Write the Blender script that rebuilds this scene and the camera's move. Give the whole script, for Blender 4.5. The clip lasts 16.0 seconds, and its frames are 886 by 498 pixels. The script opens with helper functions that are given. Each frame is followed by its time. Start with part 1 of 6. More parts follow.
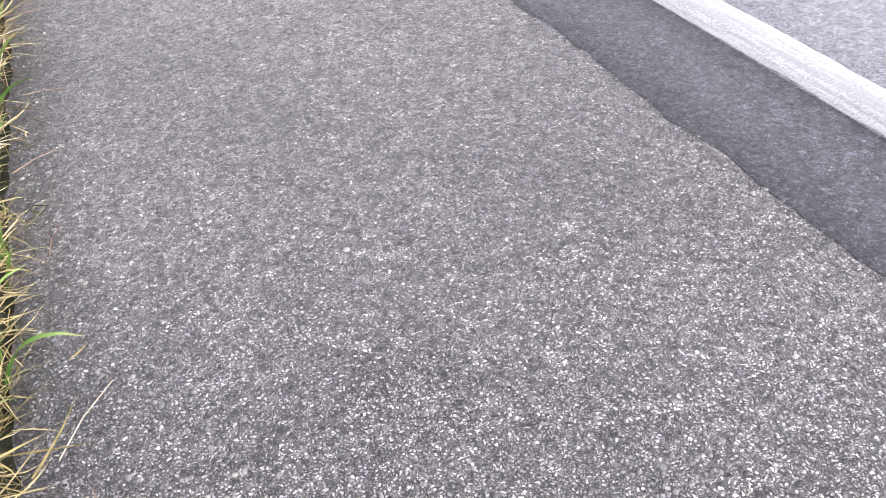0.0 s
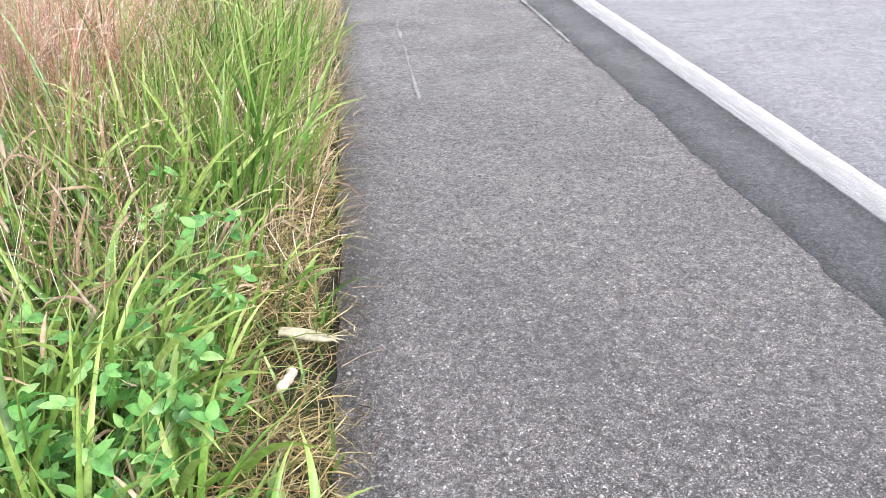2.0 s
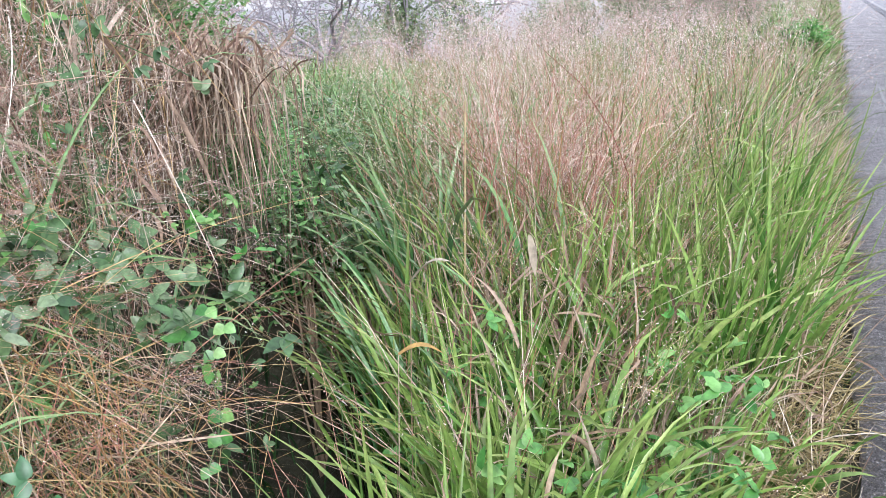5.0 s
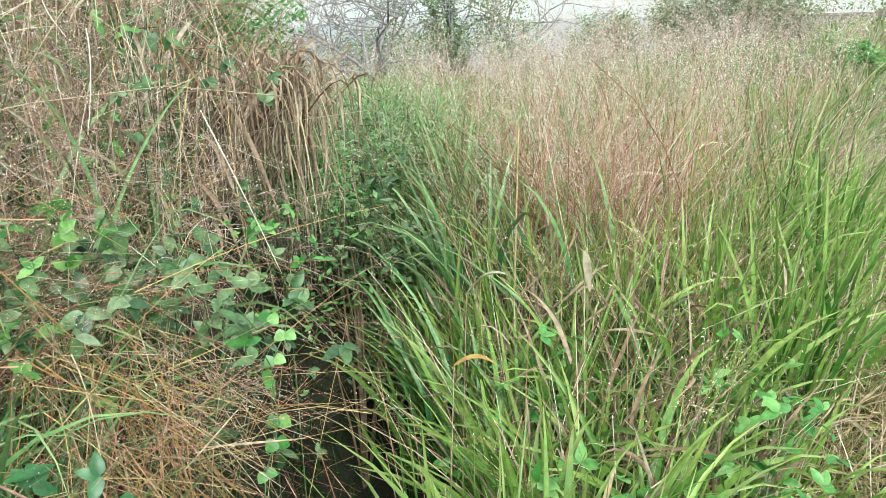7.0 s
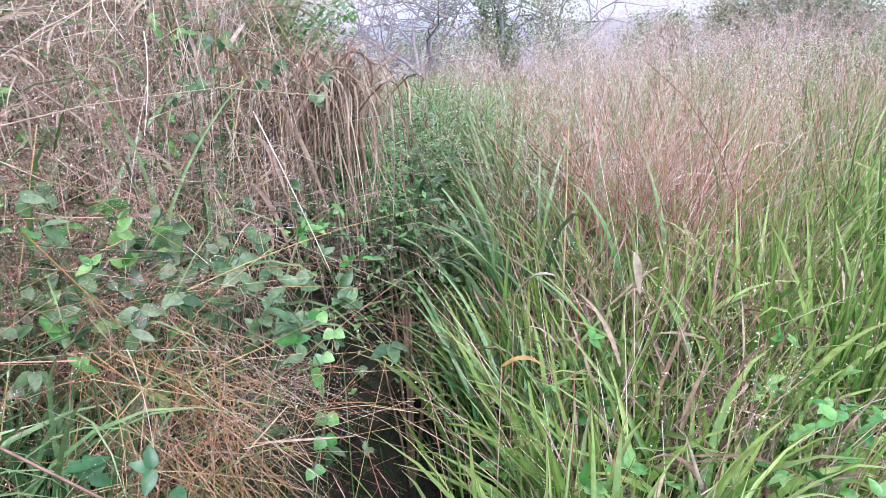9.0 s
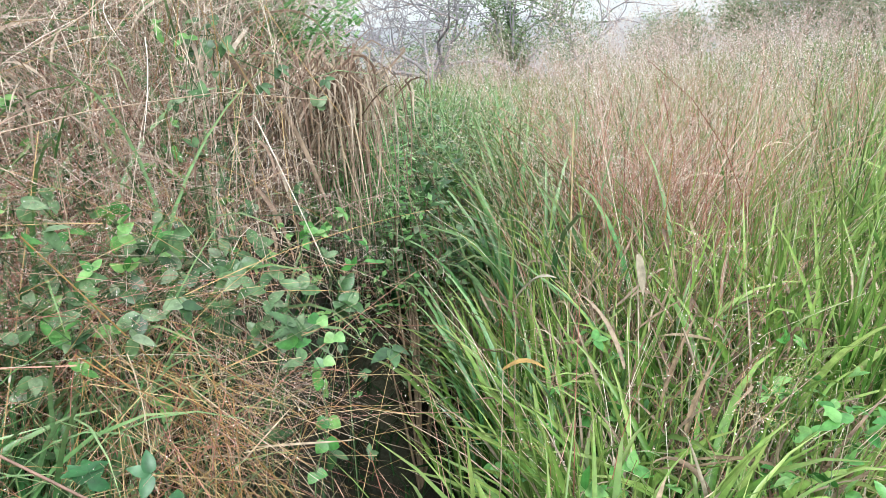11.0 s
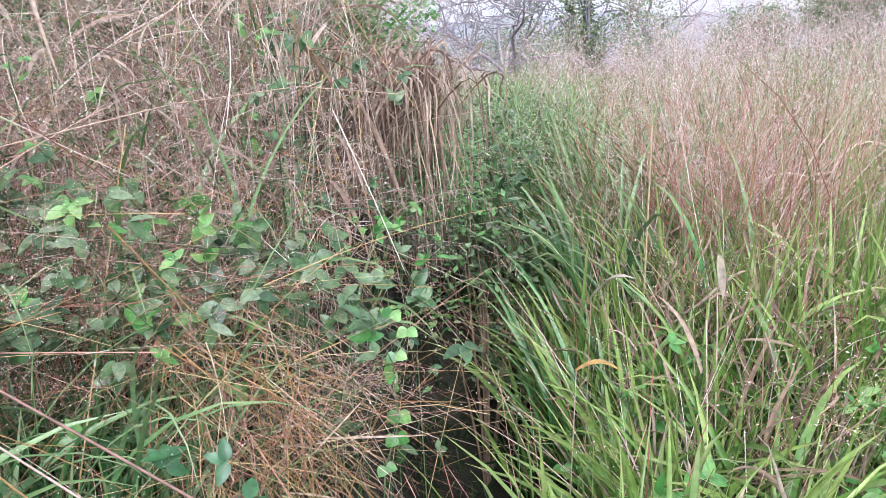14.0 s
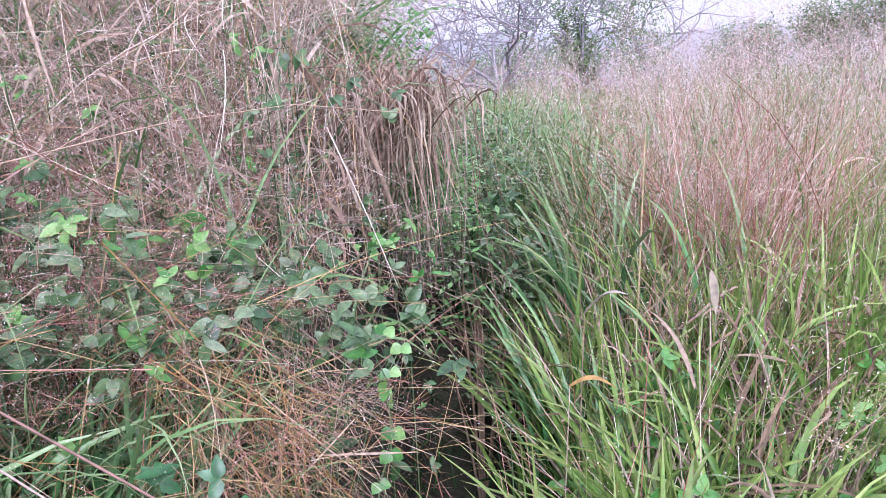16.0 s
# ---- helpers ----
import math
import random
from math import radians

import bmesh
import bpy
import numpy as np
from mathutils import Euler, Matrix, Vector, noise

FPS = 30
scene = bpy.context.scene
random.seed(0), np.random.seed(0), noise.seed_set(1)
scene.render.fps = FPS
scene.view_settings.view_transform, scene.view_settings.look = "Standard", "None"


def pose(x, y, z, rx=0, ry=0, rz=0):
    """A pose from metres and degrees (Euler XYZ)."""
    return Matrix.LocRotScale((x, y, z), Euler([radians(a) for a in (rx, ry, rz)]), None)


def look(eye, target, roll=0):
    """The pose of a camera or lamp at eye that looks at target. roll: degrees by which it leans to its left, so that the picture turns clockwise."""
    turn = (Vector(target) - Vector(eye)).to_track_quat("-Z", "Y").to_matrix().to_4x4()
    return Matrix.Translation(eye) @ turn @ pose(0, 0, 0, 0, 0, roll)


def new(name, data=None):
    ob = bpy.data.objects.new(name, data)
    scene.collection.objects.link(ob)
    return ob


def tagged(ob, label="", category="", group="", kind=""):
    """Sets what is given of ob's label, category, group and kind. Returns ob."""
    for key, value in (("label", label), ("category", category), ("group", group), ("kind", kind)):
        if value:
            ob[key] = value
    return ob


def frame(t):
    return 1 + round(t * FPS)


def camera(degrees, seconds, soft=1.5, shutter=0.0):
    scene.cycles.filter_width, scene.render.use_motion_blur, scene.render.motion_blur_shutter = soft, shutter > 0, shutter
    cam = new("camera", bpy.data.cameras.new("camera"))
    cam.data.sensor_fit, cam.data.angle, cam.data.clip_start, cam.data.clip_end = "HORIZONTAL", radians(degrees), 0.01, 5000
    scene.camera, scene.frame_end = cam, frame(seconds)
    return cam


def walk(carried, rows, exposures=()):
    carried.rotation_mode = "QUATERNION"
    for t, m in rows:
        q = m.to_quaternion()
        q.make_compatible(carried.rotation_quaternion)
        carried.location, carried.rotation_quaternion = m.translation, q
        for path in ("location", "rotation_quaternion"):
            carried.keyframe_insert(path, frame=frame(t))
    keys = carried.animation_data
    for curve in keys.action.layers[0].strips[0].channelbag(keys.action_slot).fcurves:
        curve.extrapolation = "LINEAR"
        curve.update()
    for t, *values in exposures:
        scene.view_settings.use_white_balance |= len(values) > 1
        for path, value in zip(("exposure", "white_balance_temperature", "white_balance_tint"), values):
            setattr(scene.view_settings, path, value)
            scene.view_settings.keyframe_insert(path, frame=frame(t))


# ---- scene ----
cam = camera(57.2, 16.0, 0.55)
PATH = [
    (0, (-1.334, -0.308, 0.926), (-0.787, 1.133, -0.349), -4.4),
    (0.5, (-1.303, -0.318, 0.924), (-0.54, 1.007, -0.365), -5.4),
    (1, (-1.34, -0.298, 0.928), (-0.815, 1.138, -0.361), -4.7),
    (1.5, (-1.38, -0.265, 0.946), (-1.145, 1.35, -0.21), -6.6),
    (1.6, (-1.453, -0.212, 0.986), (-1.168, 1.393, -0.173), -4.3),
    (2, (-1.553, -0.192, 1.108), (-1.383, 1.578, 0.193), -2.3),
    (2.5, (-1.667, -0.083, 1.073), (-1.634, 1.787, 0.362), 2.1),
    (3, (-1.78, 0.021, 1.078), (-2.168, 1.883, 0.46), 1.8),
    (3.5, (-1.803, 0.041, 1.076), (-2.581, 1.774, 0.45), -0.2),
    (4, (-1.821, 0.043, 1.074), (-2.588, 1.775, 0.431), -1.3),
    (4.5, (-1.803, 0.01, 1.085), (-2.602, 1.74, 0.48), -1.0),
    (4.7, (-1.801, 0.0, 1.086), (-2.609, 1.732, 0.496), -1.9),
    (6.8, (-1.832, -0.035, 1.081), (-2.721, 1.661, 0.503), -2.1),
    (7, (-1.83, -0.039, 1.083), (-2.742, 1.656, 0.54), -1.9),
    (7.5, (-1.83, -0.039, 1.083), (-2.837, 1.613, 0.574), -1.4),
    (8, (-1.831, -0.038, 1.083), (-2.863, 1.592, 0.558), -2.0),
    (8.5, (-1.831, -0.039, 1.083), (-2.856, 1.592, 0.546), -2.4),
    (8.7, (-1.831, -0.039, 1.083), (-2.846, 1.597, 0.545), -2.4),
    (10.8, (-1.811, -0.022, 1.086), (-2.847, 1.604, 0.554), -2.7),
    (11, (-1.811, -0.023, 1.084), (-2.855, 1.598, 0.551), -3.0),
    (11.5, (-1.813, -0.02, 1.083), (-2.86, 1.599, 0.552), -3.2),
    (11.7, (-1.813, -0.02, 1.083), (-2.865, 1.595, 0.553), -3.22),
    (11.8, (-1.812, -0.021, 1.085), (-2.908, 1.565, 0.563), -3.37),
    (11.9, (-1.811, -0.023, 1.087), (-2.964, 1.525, 0.575), -3.58),
    (12, (-1.81, -0.025, 1.089), (-3.025, 1.482, 0.589), -3.8),
    (12.5, (-1.81, -0.025, 1.088), (-3.164, 1.365, 0.602), -4.1),
    (13, (-1.811, -0.025, 1.088), (-3.159, 1.366, 0.589), -4.0),
    (13.5, (-1.814, -0.024, 1.087), (-3.103, 1.417, 0.573), -3.9),
    (14, (-1.826, -0.019, 1.083), (-3.008, 1.503, 0.548), -3.1),
    (14.5, (-1.824, -0.02, 1.084), (-2.991, 1.518, 0.565), -2.9),
    (15, (-1.822, -0.021, 1.085), (-2.984, 1.529, 0.588), -3.2),
    (15.5, (-1.822, -0.021, 1.084), (-2.996, 1.524, 0.601), -3.1),
    (16, (-1.819, -0.022, 1.086), (-2.997, 1.516, 0.588), -3.1),
]
EXPOSURES = [(0, 0.84, 6300, 16), (0.5, 0.71, 6400, 6), (1.0, 0.82, 6350, 8), (1.5, 0.97, 6230, 12), (2.0, 0.74, 6350, 13), (2.5, 0.22, 6370, 10), (3.0, 0.09, 6470, 7), (3.5, 0.27, 5570, 23), (4.0, 0.35, 5970, 18), (4.5, 0.39, 5770, 18), (7.0, 0.39, 6270, -7), (7.5, 0.39, 5770, 11), (8.0, 0.39, 5720, 13), (8.5, 0.39, 5470, 23), (11.0, 0.38, 6000, 3), (11.5, 0.37, 5820, 12), (12.5, 0.41, 5640, 27), (13.5, 0.4, 5720, 18), (14.5, 0.39, 5580, 23), (15.0, 0.38, 5490, 29), (16, 0.37, 5450, 31)]
walk(cam, [(t, look(e, a, r)) for t, e, a, r in PATH], EXPOSURES)

# ---- world and light: bright overcast morning ----
world = bpy.data.worlds.new("overcast_sky")
scene.world = world
world.use_nodes = True
wn = world.node_tree.nodes
wl = world.node_tree.links
sky = wn.new("ShaderNodeTexSky")
sky.sky_type = "NISHITA"
sky.sun_disc = False
sky.sun_elevation = radians(32)
sky.sun_rotation = radians(141)
sky.air_density = 1.0
sky.dust_density = 4.0
hsv = wn.new("ShaderNodeHueSaturation")
hsv.inputs["Saturation"].default_value = 0.18
wl.new(sky.outputs["Color"], hsv.inputs["Color"])
cloud = wn.new("ShaderNodeMix")
cloud.data_type = "RGBA"
cloud.inputs["Factor"].default_value = 0.8
cover = wn.new("ShaderNodeMix")
cover.data_type = "RGBA"
cover.inputs["A"].default_value = (7.2, 7.2, 7.3, 1)
cover.inputs["B"].default_value = (19.0, 19.2, 19.6, 1)
ways = wn.new("ShaderNodeTexCoord")
axes = wn.new("ShaderNodeSeparateXYZ")
wl.new(ways.outputs["Generated"], axes.inputs[0])
wl.new(axes.outputs[2], cover.inputs["Factor"])
wl.new(cover.outputs["Result"], cloud.inputs["B"])
wl.new(hsv.outputs["Color"], cloud.inputs["A"])
wl.new(cloud.outputs["Result"], wn["Background"].inputs["Color"])
wn["Background"].inputs["Strength"].default_value = 0.128

sun_data = bpy.data.lights.new("sun", "SUN")
sun_data.energy = 2.8
sun_data.angle = radians(13)
sun_data.color = (1.0, 0.97, 0.92)
sun_lamp = new("sun", sun_data)
sun_lamp.matrix_world = look((0, 0, 15), (-15.0, 18.3, 0))
scene.view_settings.exposure = 0.0

rng = np.random.default_rng(7)
U = rng.uniform


# ---- materials ----
def nodes_of(name):
    mat = bpy.data.materials.new(name)
    mat.use_nodes = True
    nt = mat.node_tree
    return mat, nt, nt.nodes["Principled BSDF"]


def ramp_of(nt, fac, stops, interp="LINEAR"):
    r = nt.nodes.new("ShaderNodeValToRGB")
    r.color_ramp.interpolation = interp
    el = r.color_ramp.elements
    while len(el) < len(stops):
        el.new(0.5)
    for e, (p, c) in zip(el, stops):
        e.position, e.color = p, (*c, 1)
    nt.links.new(fac, r.inputs[0])
    return r.outputs[0]


def noise_of(nt, scale, detail=3, rough=0.55, coord="Object", stretch=None):
    tc = nt.nodes.new("ShaderNodeTexCoord")
    n = nt.nodes.new("ShaderNodeTexNoise")
    n.inputs["Scale"].default_value = scale
    n.inputs["Detail"].default_value = detail
    n.inputs["Roughness"].default_value = rough
    src = tc.outputs[coord]
    if stretch:
        mp = nt.nodes.new("ShaderNodeMapping")
        mp.inputs["Scale"].default_value = stretch
        nt.links.new(src, mp.inputs["Vector"])
        src = mp.outputs[0]
    nt.links.new(src, n.inputs["Vector"])
    return n.outputs["Fac"]


def mixed(nt, fac, a, b, mode="MIX"):
    m = nt.nodes.new("ShaderNodeMix")
    m.data_type, m.blend_type = "RGBA", mode
    for sock, v in ((m.inputs["Factor"], fac), (m.inputs["A"], a), (m.inputs["B"], b)):
        if isinstance(v, (int, float)):
            sock.default_value = v
        elif isinstance(v, tuple):
            sock.default_value = (*v, 1)
        else:
            nt.links.new(v, sock)
    return m.outputs["Result"]


def maths(nt, op, a, b=0.0):
    m = nt.nodes.new("ShaderNodeMath")
    m.operation = op
    for i, v in enumerate((a, b)):
        if isinstance(v, (int, float)):
            m.inputs[i].default_value = v
        else:
            nt.links.new(v, m.inputs[i])
    return m.outputs[0]


def bumped(nt, bsdf, height, strength, distance):
    b = nt.nodes.new("ShaderNodeBump")
    b.inputs["Strength"].default_value = strength
    b.inputs["Distance"].default_value = distance
    nt.links.new(height, b.inputs["Height"])
    nt.links.new(b.outputs[0], bsdf.inputs["Normal"])


def leaf_material(name, stops, tip=None, rough=0.5, glow=0.2, mottle=0.45, deep=0.60):
    """Blades and leaves: a colour for each piece, mottled, with drier tips, and light passing through."""
    mat, nt, bsdf = nodes_of(name)
    geo = nt.nodes.new("ShaderNodeNewGeometry")
    info = nt.nodes.new("ShaderNodeObjectInfo")
    pick = maths(nt, "FRACT", maths(nt, "ADD", geo.outputs["Random Per Island"], info.outputs["Random"]))
    col = ramp_of(nt, pick, [(p, tuple(deep * c for c in rgb)) for p, rgb in stops])
    n = noise_of(nt, 55, 3, 0.6)
    dark = ramp_of(nt, n, [(0.3, (1 - mottle,) * 3), (0.7, (1 + mottle * 0.4,) * 3)])
    col = mixed(nt, 1.0, col, dark, "MULTIPLY")
    if tip:
        at = nt.nodes.new("ShaderNodeAttribute")
        at.attribute_name = "along"
        f = maths(nt, "MULTIPLY", maths(nt, "POWER", at.outputs["Fac"], 3.0), maths(nt, "MULTIPLY", noise_of(nt, 18, 2), 0.9))
        col = mixed(nt, f, col, tip)
    nt.links.new(col, bsdf.inputs["Base Color"])
    bsdf.inputs["Roughness"].default_value = rough
    bsdf.inputs["Specular IOR Level"].default_value = 0.5
    tr = nt.nodes.new("ShaderNodeBsdfTranslucent")
    nt.links.new(col, tr.inputs["Color"])
    mx = nt.nodes.new("ShaderNodeMixShader")
    mx.inputs[0].default_value = glow
    nt.links.new(bsdf.outputs[0], mx.inputs[1])
    nt.links.new(tr.outputs[0], mx.inputs[2])
    nt.links.new(mx.outputs[0], nt.nodes["Material Output"].inputs["Surface"])
    return mat


M_green = leaf_material("green_blade", [(0.0, (0.02, 0.09, 0.015)), (0.3, (0.06, 0.22, 0.03)), (0.65, (0.17, 0.38, 0.06)), (1.0, (0.36, 0.55, 0.16))], deep=0.66, rough=0.45, glow=0.14, tip=(0.42, 0.36, 0.16))
M_bright = leaf_material("fresh_blade", [(0.0, (0.05, 0.20, 0.025)), (0.5, (0.195, 0.44, 0.06)), (1.0, (0.46, 0.67, 0.18))], deep=0.68, tip=(0.42, 0.40, 0.15), rough=0.42, glow=0.2)
# Grass green darkened so the blades carry the gully's shade in their colour.
M_shade_green = leaf_material("shade_green_blade", [(0.0, (0.012, 0.05, 0.012)), (0.6, (0.03, 0.11, 0.025)), (1.0, (0.06, 0.17, 0.04))], rough=0.45)
M_dry = leaf_material("dry_blade", [(0.0, (0.22, 0.13, 0.095)), (0.35, (0.41, 0.28, 0.20)), (0.7, (0.53, 0.40, 0.30)), (1.0, (0.64, 0.53, 0.42))], rough=0.6, glow=0.22, deep=0.82)
M_stalk = leaf_material("dry_stalk", [(0.0, (0.36, 0.22, 0.16)), (0.3, (0.58, 0.43, 0.31)), (0.65, (0.72, 0.59, 0.46)), (1.0, (0.82, 0.74, 0.62))], rough=0.5, glow=0.2, deep=1.0)
M_blue = leaf_material("grey_green_blade", [(0.0, (0.03, 0.15, 0.045)), (0.5, (0.10, 0.33, 0.09)), (1.0, (0.30, 0.55, 0.25))], tip=(0.40, 0.38, 0.18), rough=0.38, deep=0.76, glow=0.14)
M_brown = leaf_material("brown_dead_blade", [(0.0, (0.18, 0.11, 0.075)), (0.5, (0.46, 0.33, 0.22)), (1.0, (0.74, 0.60, 0.44))], rough=0.6, glow=0.25, deep=0.9)
M_red = leaf_material("reddish_stalk", [(0.0, (0.33, 0.19, 0.14)), (0.5, (0.65, 0.50, 0.41)), (1.0, (0.89, 0.79, 0.70))], rough=0.5, glow=0.26, deep=1.0)
M_seed = leaf_material("seed_head", [(0.0, (0.15, 0.085, 0.075)), (0.35, (0.46, 0.31, 0.27)), (0.7, (0.82, 0.68, 0.63)), (1.0, (0.96, 0.93, 0.91))], rough=0.35, glow=0.25, mottle=0.1, deep=1.0)
M_pink = leaf_material("pink_seed_head", [(0.0, (0.20, 0.10, 0.08)), (0.4, (0.52, 0.34, 0.29)), (0.75, (0.80, 0.63, 0.57)), (1.0, (0.95, 0.88, 0.85))], rough=0.4, glow=0.3, mottle=0.1, deep=1.0)
M_vine = leaf_material("vine_leaf", [(0.0, (0.07, 0.26, 0.05)), (0.5, (0.17, 0.44, 0.10)), (1.0, (0.36, 0.62, 0.20))], rough=0.38, glow=0.3, deep=0.8)
M_vine_dull = leaf_material("grey_green_leaf", [(0.0, (0.06, 0.16, 0.05)), (0.35, (0.14, 0.30, 0.10)), (0.7, (0.28, 0.46, 0.19)), (1.0, (0.50, 0.64, 0.38))], rough=0.42, glow=0.22, deep=0.52, mottle=0.6)
# Green paled to paint far haze into the leaves; a pale shrub shares it.
M_far_leaf = leaf_material("hazed_tree_leaf", [(0.0, (0.10, 0.17, 0.07)), (0.6, (0.20, 0.30, 0.13)), (1.0, (0.32, 0.43, 0.20))], rough=0.55, glow=0.3, deep=1.0)


def bark_material(name, a, b):
    mat, nt, bsdf = nodes_of(name)
    n = noise_of(nt, 30, 4, 0.6, stretch=(1, 1, 0.25))
    nt.links.new(ramp_of(nt, n, [(0.3, a), (0.7, b)]), bsdf.inputs["Base Color"])
    bsdf.inputs["Roughness"].default_value = 0.85
    bumped(nt, bsdf, n, 0.5, 0.01)
    return mat


# Grey bark lightened further to paint in the haze before the far trees.
M_bark = bark_material("hazed_grey_bark", (0.17, 0.15, 0.17), (0.36, 0.33, 0.35))
M_stem = bark_material("woody_stem", (0.10, 0.07, 0.045), (0.26, 0.19, 0.12))


def soil_material():
    mat, nt, bsdf = nodes_of("soil_and_litter")
    n = noise_of(nt, 14, 6, 0.65)
    # Dark soil, taken near black so the gaps under plants look deeply shaded.
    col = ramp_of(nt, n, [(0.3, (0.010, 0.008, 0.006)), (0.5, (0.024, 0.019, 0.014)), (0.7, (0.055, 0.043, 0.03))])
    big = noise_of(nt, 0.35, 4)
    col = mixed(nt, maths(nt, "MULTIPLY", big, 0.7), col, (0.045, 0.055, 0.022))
    nt.links.new(col, bsdf.inputs["Base Color"])
    bsdf.inputs["Roughness"].default_value = 0.9
    bumped(nt, bsdf, noise_of(nt, 60, 5), 0.8, 0.02)
    return mat


def asphalt_material(name, dark, mid, light, stone, wet, bump=0.9, size=0.004, patchy=0.2, streak=None):
    """Chip-sealed asphalt: pale and dark stones in a dark binder, damp in places."""
    mat, nt, bsdf = nodes_of(name)
    tc = nt.nodes.new("ShaderNodeTexCoord")
    warp = nt.nodes.new("ShaderNodeTexNoise")
    warp.inputs["Scale"].default_value = stone * 0.8
    nt.links.new(tc.outputs["Object"], warp.inputs["Vector"])
    v2 = nt.nodes.new("ShaderNodeVectorMath")
    v2.operation = "MULTIPLY_ADD"
    nt.links.new(warp.outputs["Color"], v2.inputs[0])
    v2.inputs[1].default_value = (2.6 / stone,) * 3
    nt.links.new(tc.outputs["Object"], v2.inputs[2])
    vor = nt.nodes.new("ShaderNodeTexVoronoi")
    vor.inputs["Scale"].default_value = stone
    nt.links.new(v2.outputs[0], vor.inputs["Vector"])
    sep = nt.nodes.new("ShaderNodeSeparateColor")
    nt.links.new(vor.outputs["Color"], sep.inputs[0])
    col = ramp_of(nt, sep.outputs[0], [(0.0, dark), (0.4, mid), (0.85, light), (1.0, tuple(min(1, c * 1.25) for c in light))])
    warm = ramp_of(nt, sep.outputs[1], [(0.0, (1.0, 0.97, 1.03)), (0.6, (1, 1, 1)), (1.0, (1.05, 1.0, 0.95))])
    col = mixed(nt, 1.0, col, warm, "MULTIPLY")
    rim = nt.nodes.new("ShaderNodeTexVoronoi")
    rim.feature = "DISTANCE_TO_EDGE"
    rim.inputs["Scale"].default_value = stone
    nt.links.new(v2.outputs[0], rim.inputs["Vector"])
    gap = ramp_of(nt, rim.outputs["Distance"], [(0.01, (0.42, 0.42, 0.44)), (0.2, (1, 1, 1))])
    col = mixed(nt, 1.0, col, gap, "MULTIPLY")
    patch = noise_of(nt, 1.6, 5, 0.6, stretch=streak)
    col = mixed(nt, 1.0, col, ramp_of(nt, patch, [(0.3, (1 - patchy, 1 - patchy, 1.02 - patchy)), (0.6, (1.06, 1.05, 1.03))]), "MULTIPLY")
    worn = noise_of(nt, 28, 4, 0.65)
    col = mixed(nt, 1.0, col, ramp_of(nt, worn, [(0.32, (0.62, 0.62, 0.63)), (0.66, (1.3, 1.29, 1.27))]), "MULTIPLY")
    fine = noise_of(nt, 300, 3, 0.75)
    col = mixed(nt, 1.0, col, ramp_of(nt, fine, [(0.32, (0.5,) * 3), (0.5, (1.0,) * 3), (0.68, (1.4,) * 3)]), "MULTIPLY")
    pits = ramp_of(nt, noise_of(nt, 85, 4, 0.65), [(0.40, (1.25, 1.25, 1.25)), (0.52, (1, 1, 1)), (0.64, (0.45, 0.45, 0.47))])
    col = mixed(nt, 1.0, col, pits, "MULTIPLY")
    nt.links.new(col, bsdf.inputs["Base Color"])
    damp = noise_of(nt, 2.2, 4, 0.6)
    r = ramp_of(nt, damp, [(0.35, (wet,) * 3), (0.65, (wet + 0.25,) * 3)])
    nt.links.new(r, bsdf.inputs["Roughness"])
    bsdf.inputs["Specular IOR Level"].default_value = 0.75
    h = maths(nt, "ADD", maths(nt, "MULTIPLY", maths(nt, "MINIMUM", rim.outputs["Distance"], 0.22), 3.2), maths(nt, "MULTIPLY", fine, 0.3))
    h = maths(nt, "ADD", h, maths(nt, "MULTIPLY", sep.outputs[2], 0.7))
    bumped(nt, bsdf, h, bump, size)
    return mat


def paint_material(name, colour, under, wear, mid=None):
    """Road paint rubbed off in specks and streaks; with mid, most along the wheel-worn middle of the line."""
    mat, nt, bsdf = nodes_of(name)
    n = noise_of(nt, 130, 5, 0.75)
    big = noise_of(nt, 40, 4, 0.65, stretch=(1.6, 0.12, 1))
    mix = maths(nt, "ADD", maths(nt, "MULTIPLY", n, 0.6), maths(nt, "MULTIPLY", big, 0.4))
    if mid is not None:
        tc = nt.nodes.new("ShaderNodeTexCoord")
        sep = nt.nodes.new("ShaderNodeSeparateXYZ")
        nt.links.new(tc.outputs["Object"], sep.inputs[0])
        off = maths(nt, "DIVIDE", maths(nt, "ABSOLUTE", maths(nt, "SUBTRACT", sep.outputs[0], mid)), 0.055)
        mix = maths(nt, "ADD", mix, maths(nt, "MULTIPLY", maths(nt, "SUBTRACT", maths(nt, "MINIMUM", off, 1.3), 1.0), 0.10))
    f = ramp_of(nt, mix, [(wear - 0.07, (1, 1, 1)), (wear + 0.06, (0, 0, 0))])
    nt.links.new(mixed(nt, f, colour, under), bsdf.inputs["Base Color"])
    bsdf.inputs["Roughness"].default_value = 0.6
    bumped(nt, bsdf, noise_of(nt, 160, 3), 0.9, 0.004)
    return mat


M_soil = soil_material()
M_shoulder = asphalt_material("grey_chip_seal", (0.133, 0.129, 0.140), (0.269, 0.258, 0.275), (0.384, 0.370, 0.382), 170, 0.36, 1.5, 0.005, 0.24)
M_strip = asphalt_material("dark_asphalt", (0.048, 0.052, 0.066), (0.088, 0.094, 0.118), (0.152, 0.157, 0.189), 170, 0.40, 1.5, 0.004, 0.12)
M_lane = asphalt_material("smooth_grey_asphalt", (0.125, 0.127, 0.147), (0.152, 0.155, 0.178), (0.18, 0.184, 0.207), 170, 0.36, 0.4, 0.002, 0.06, (2.0, 0.05, 1.0))
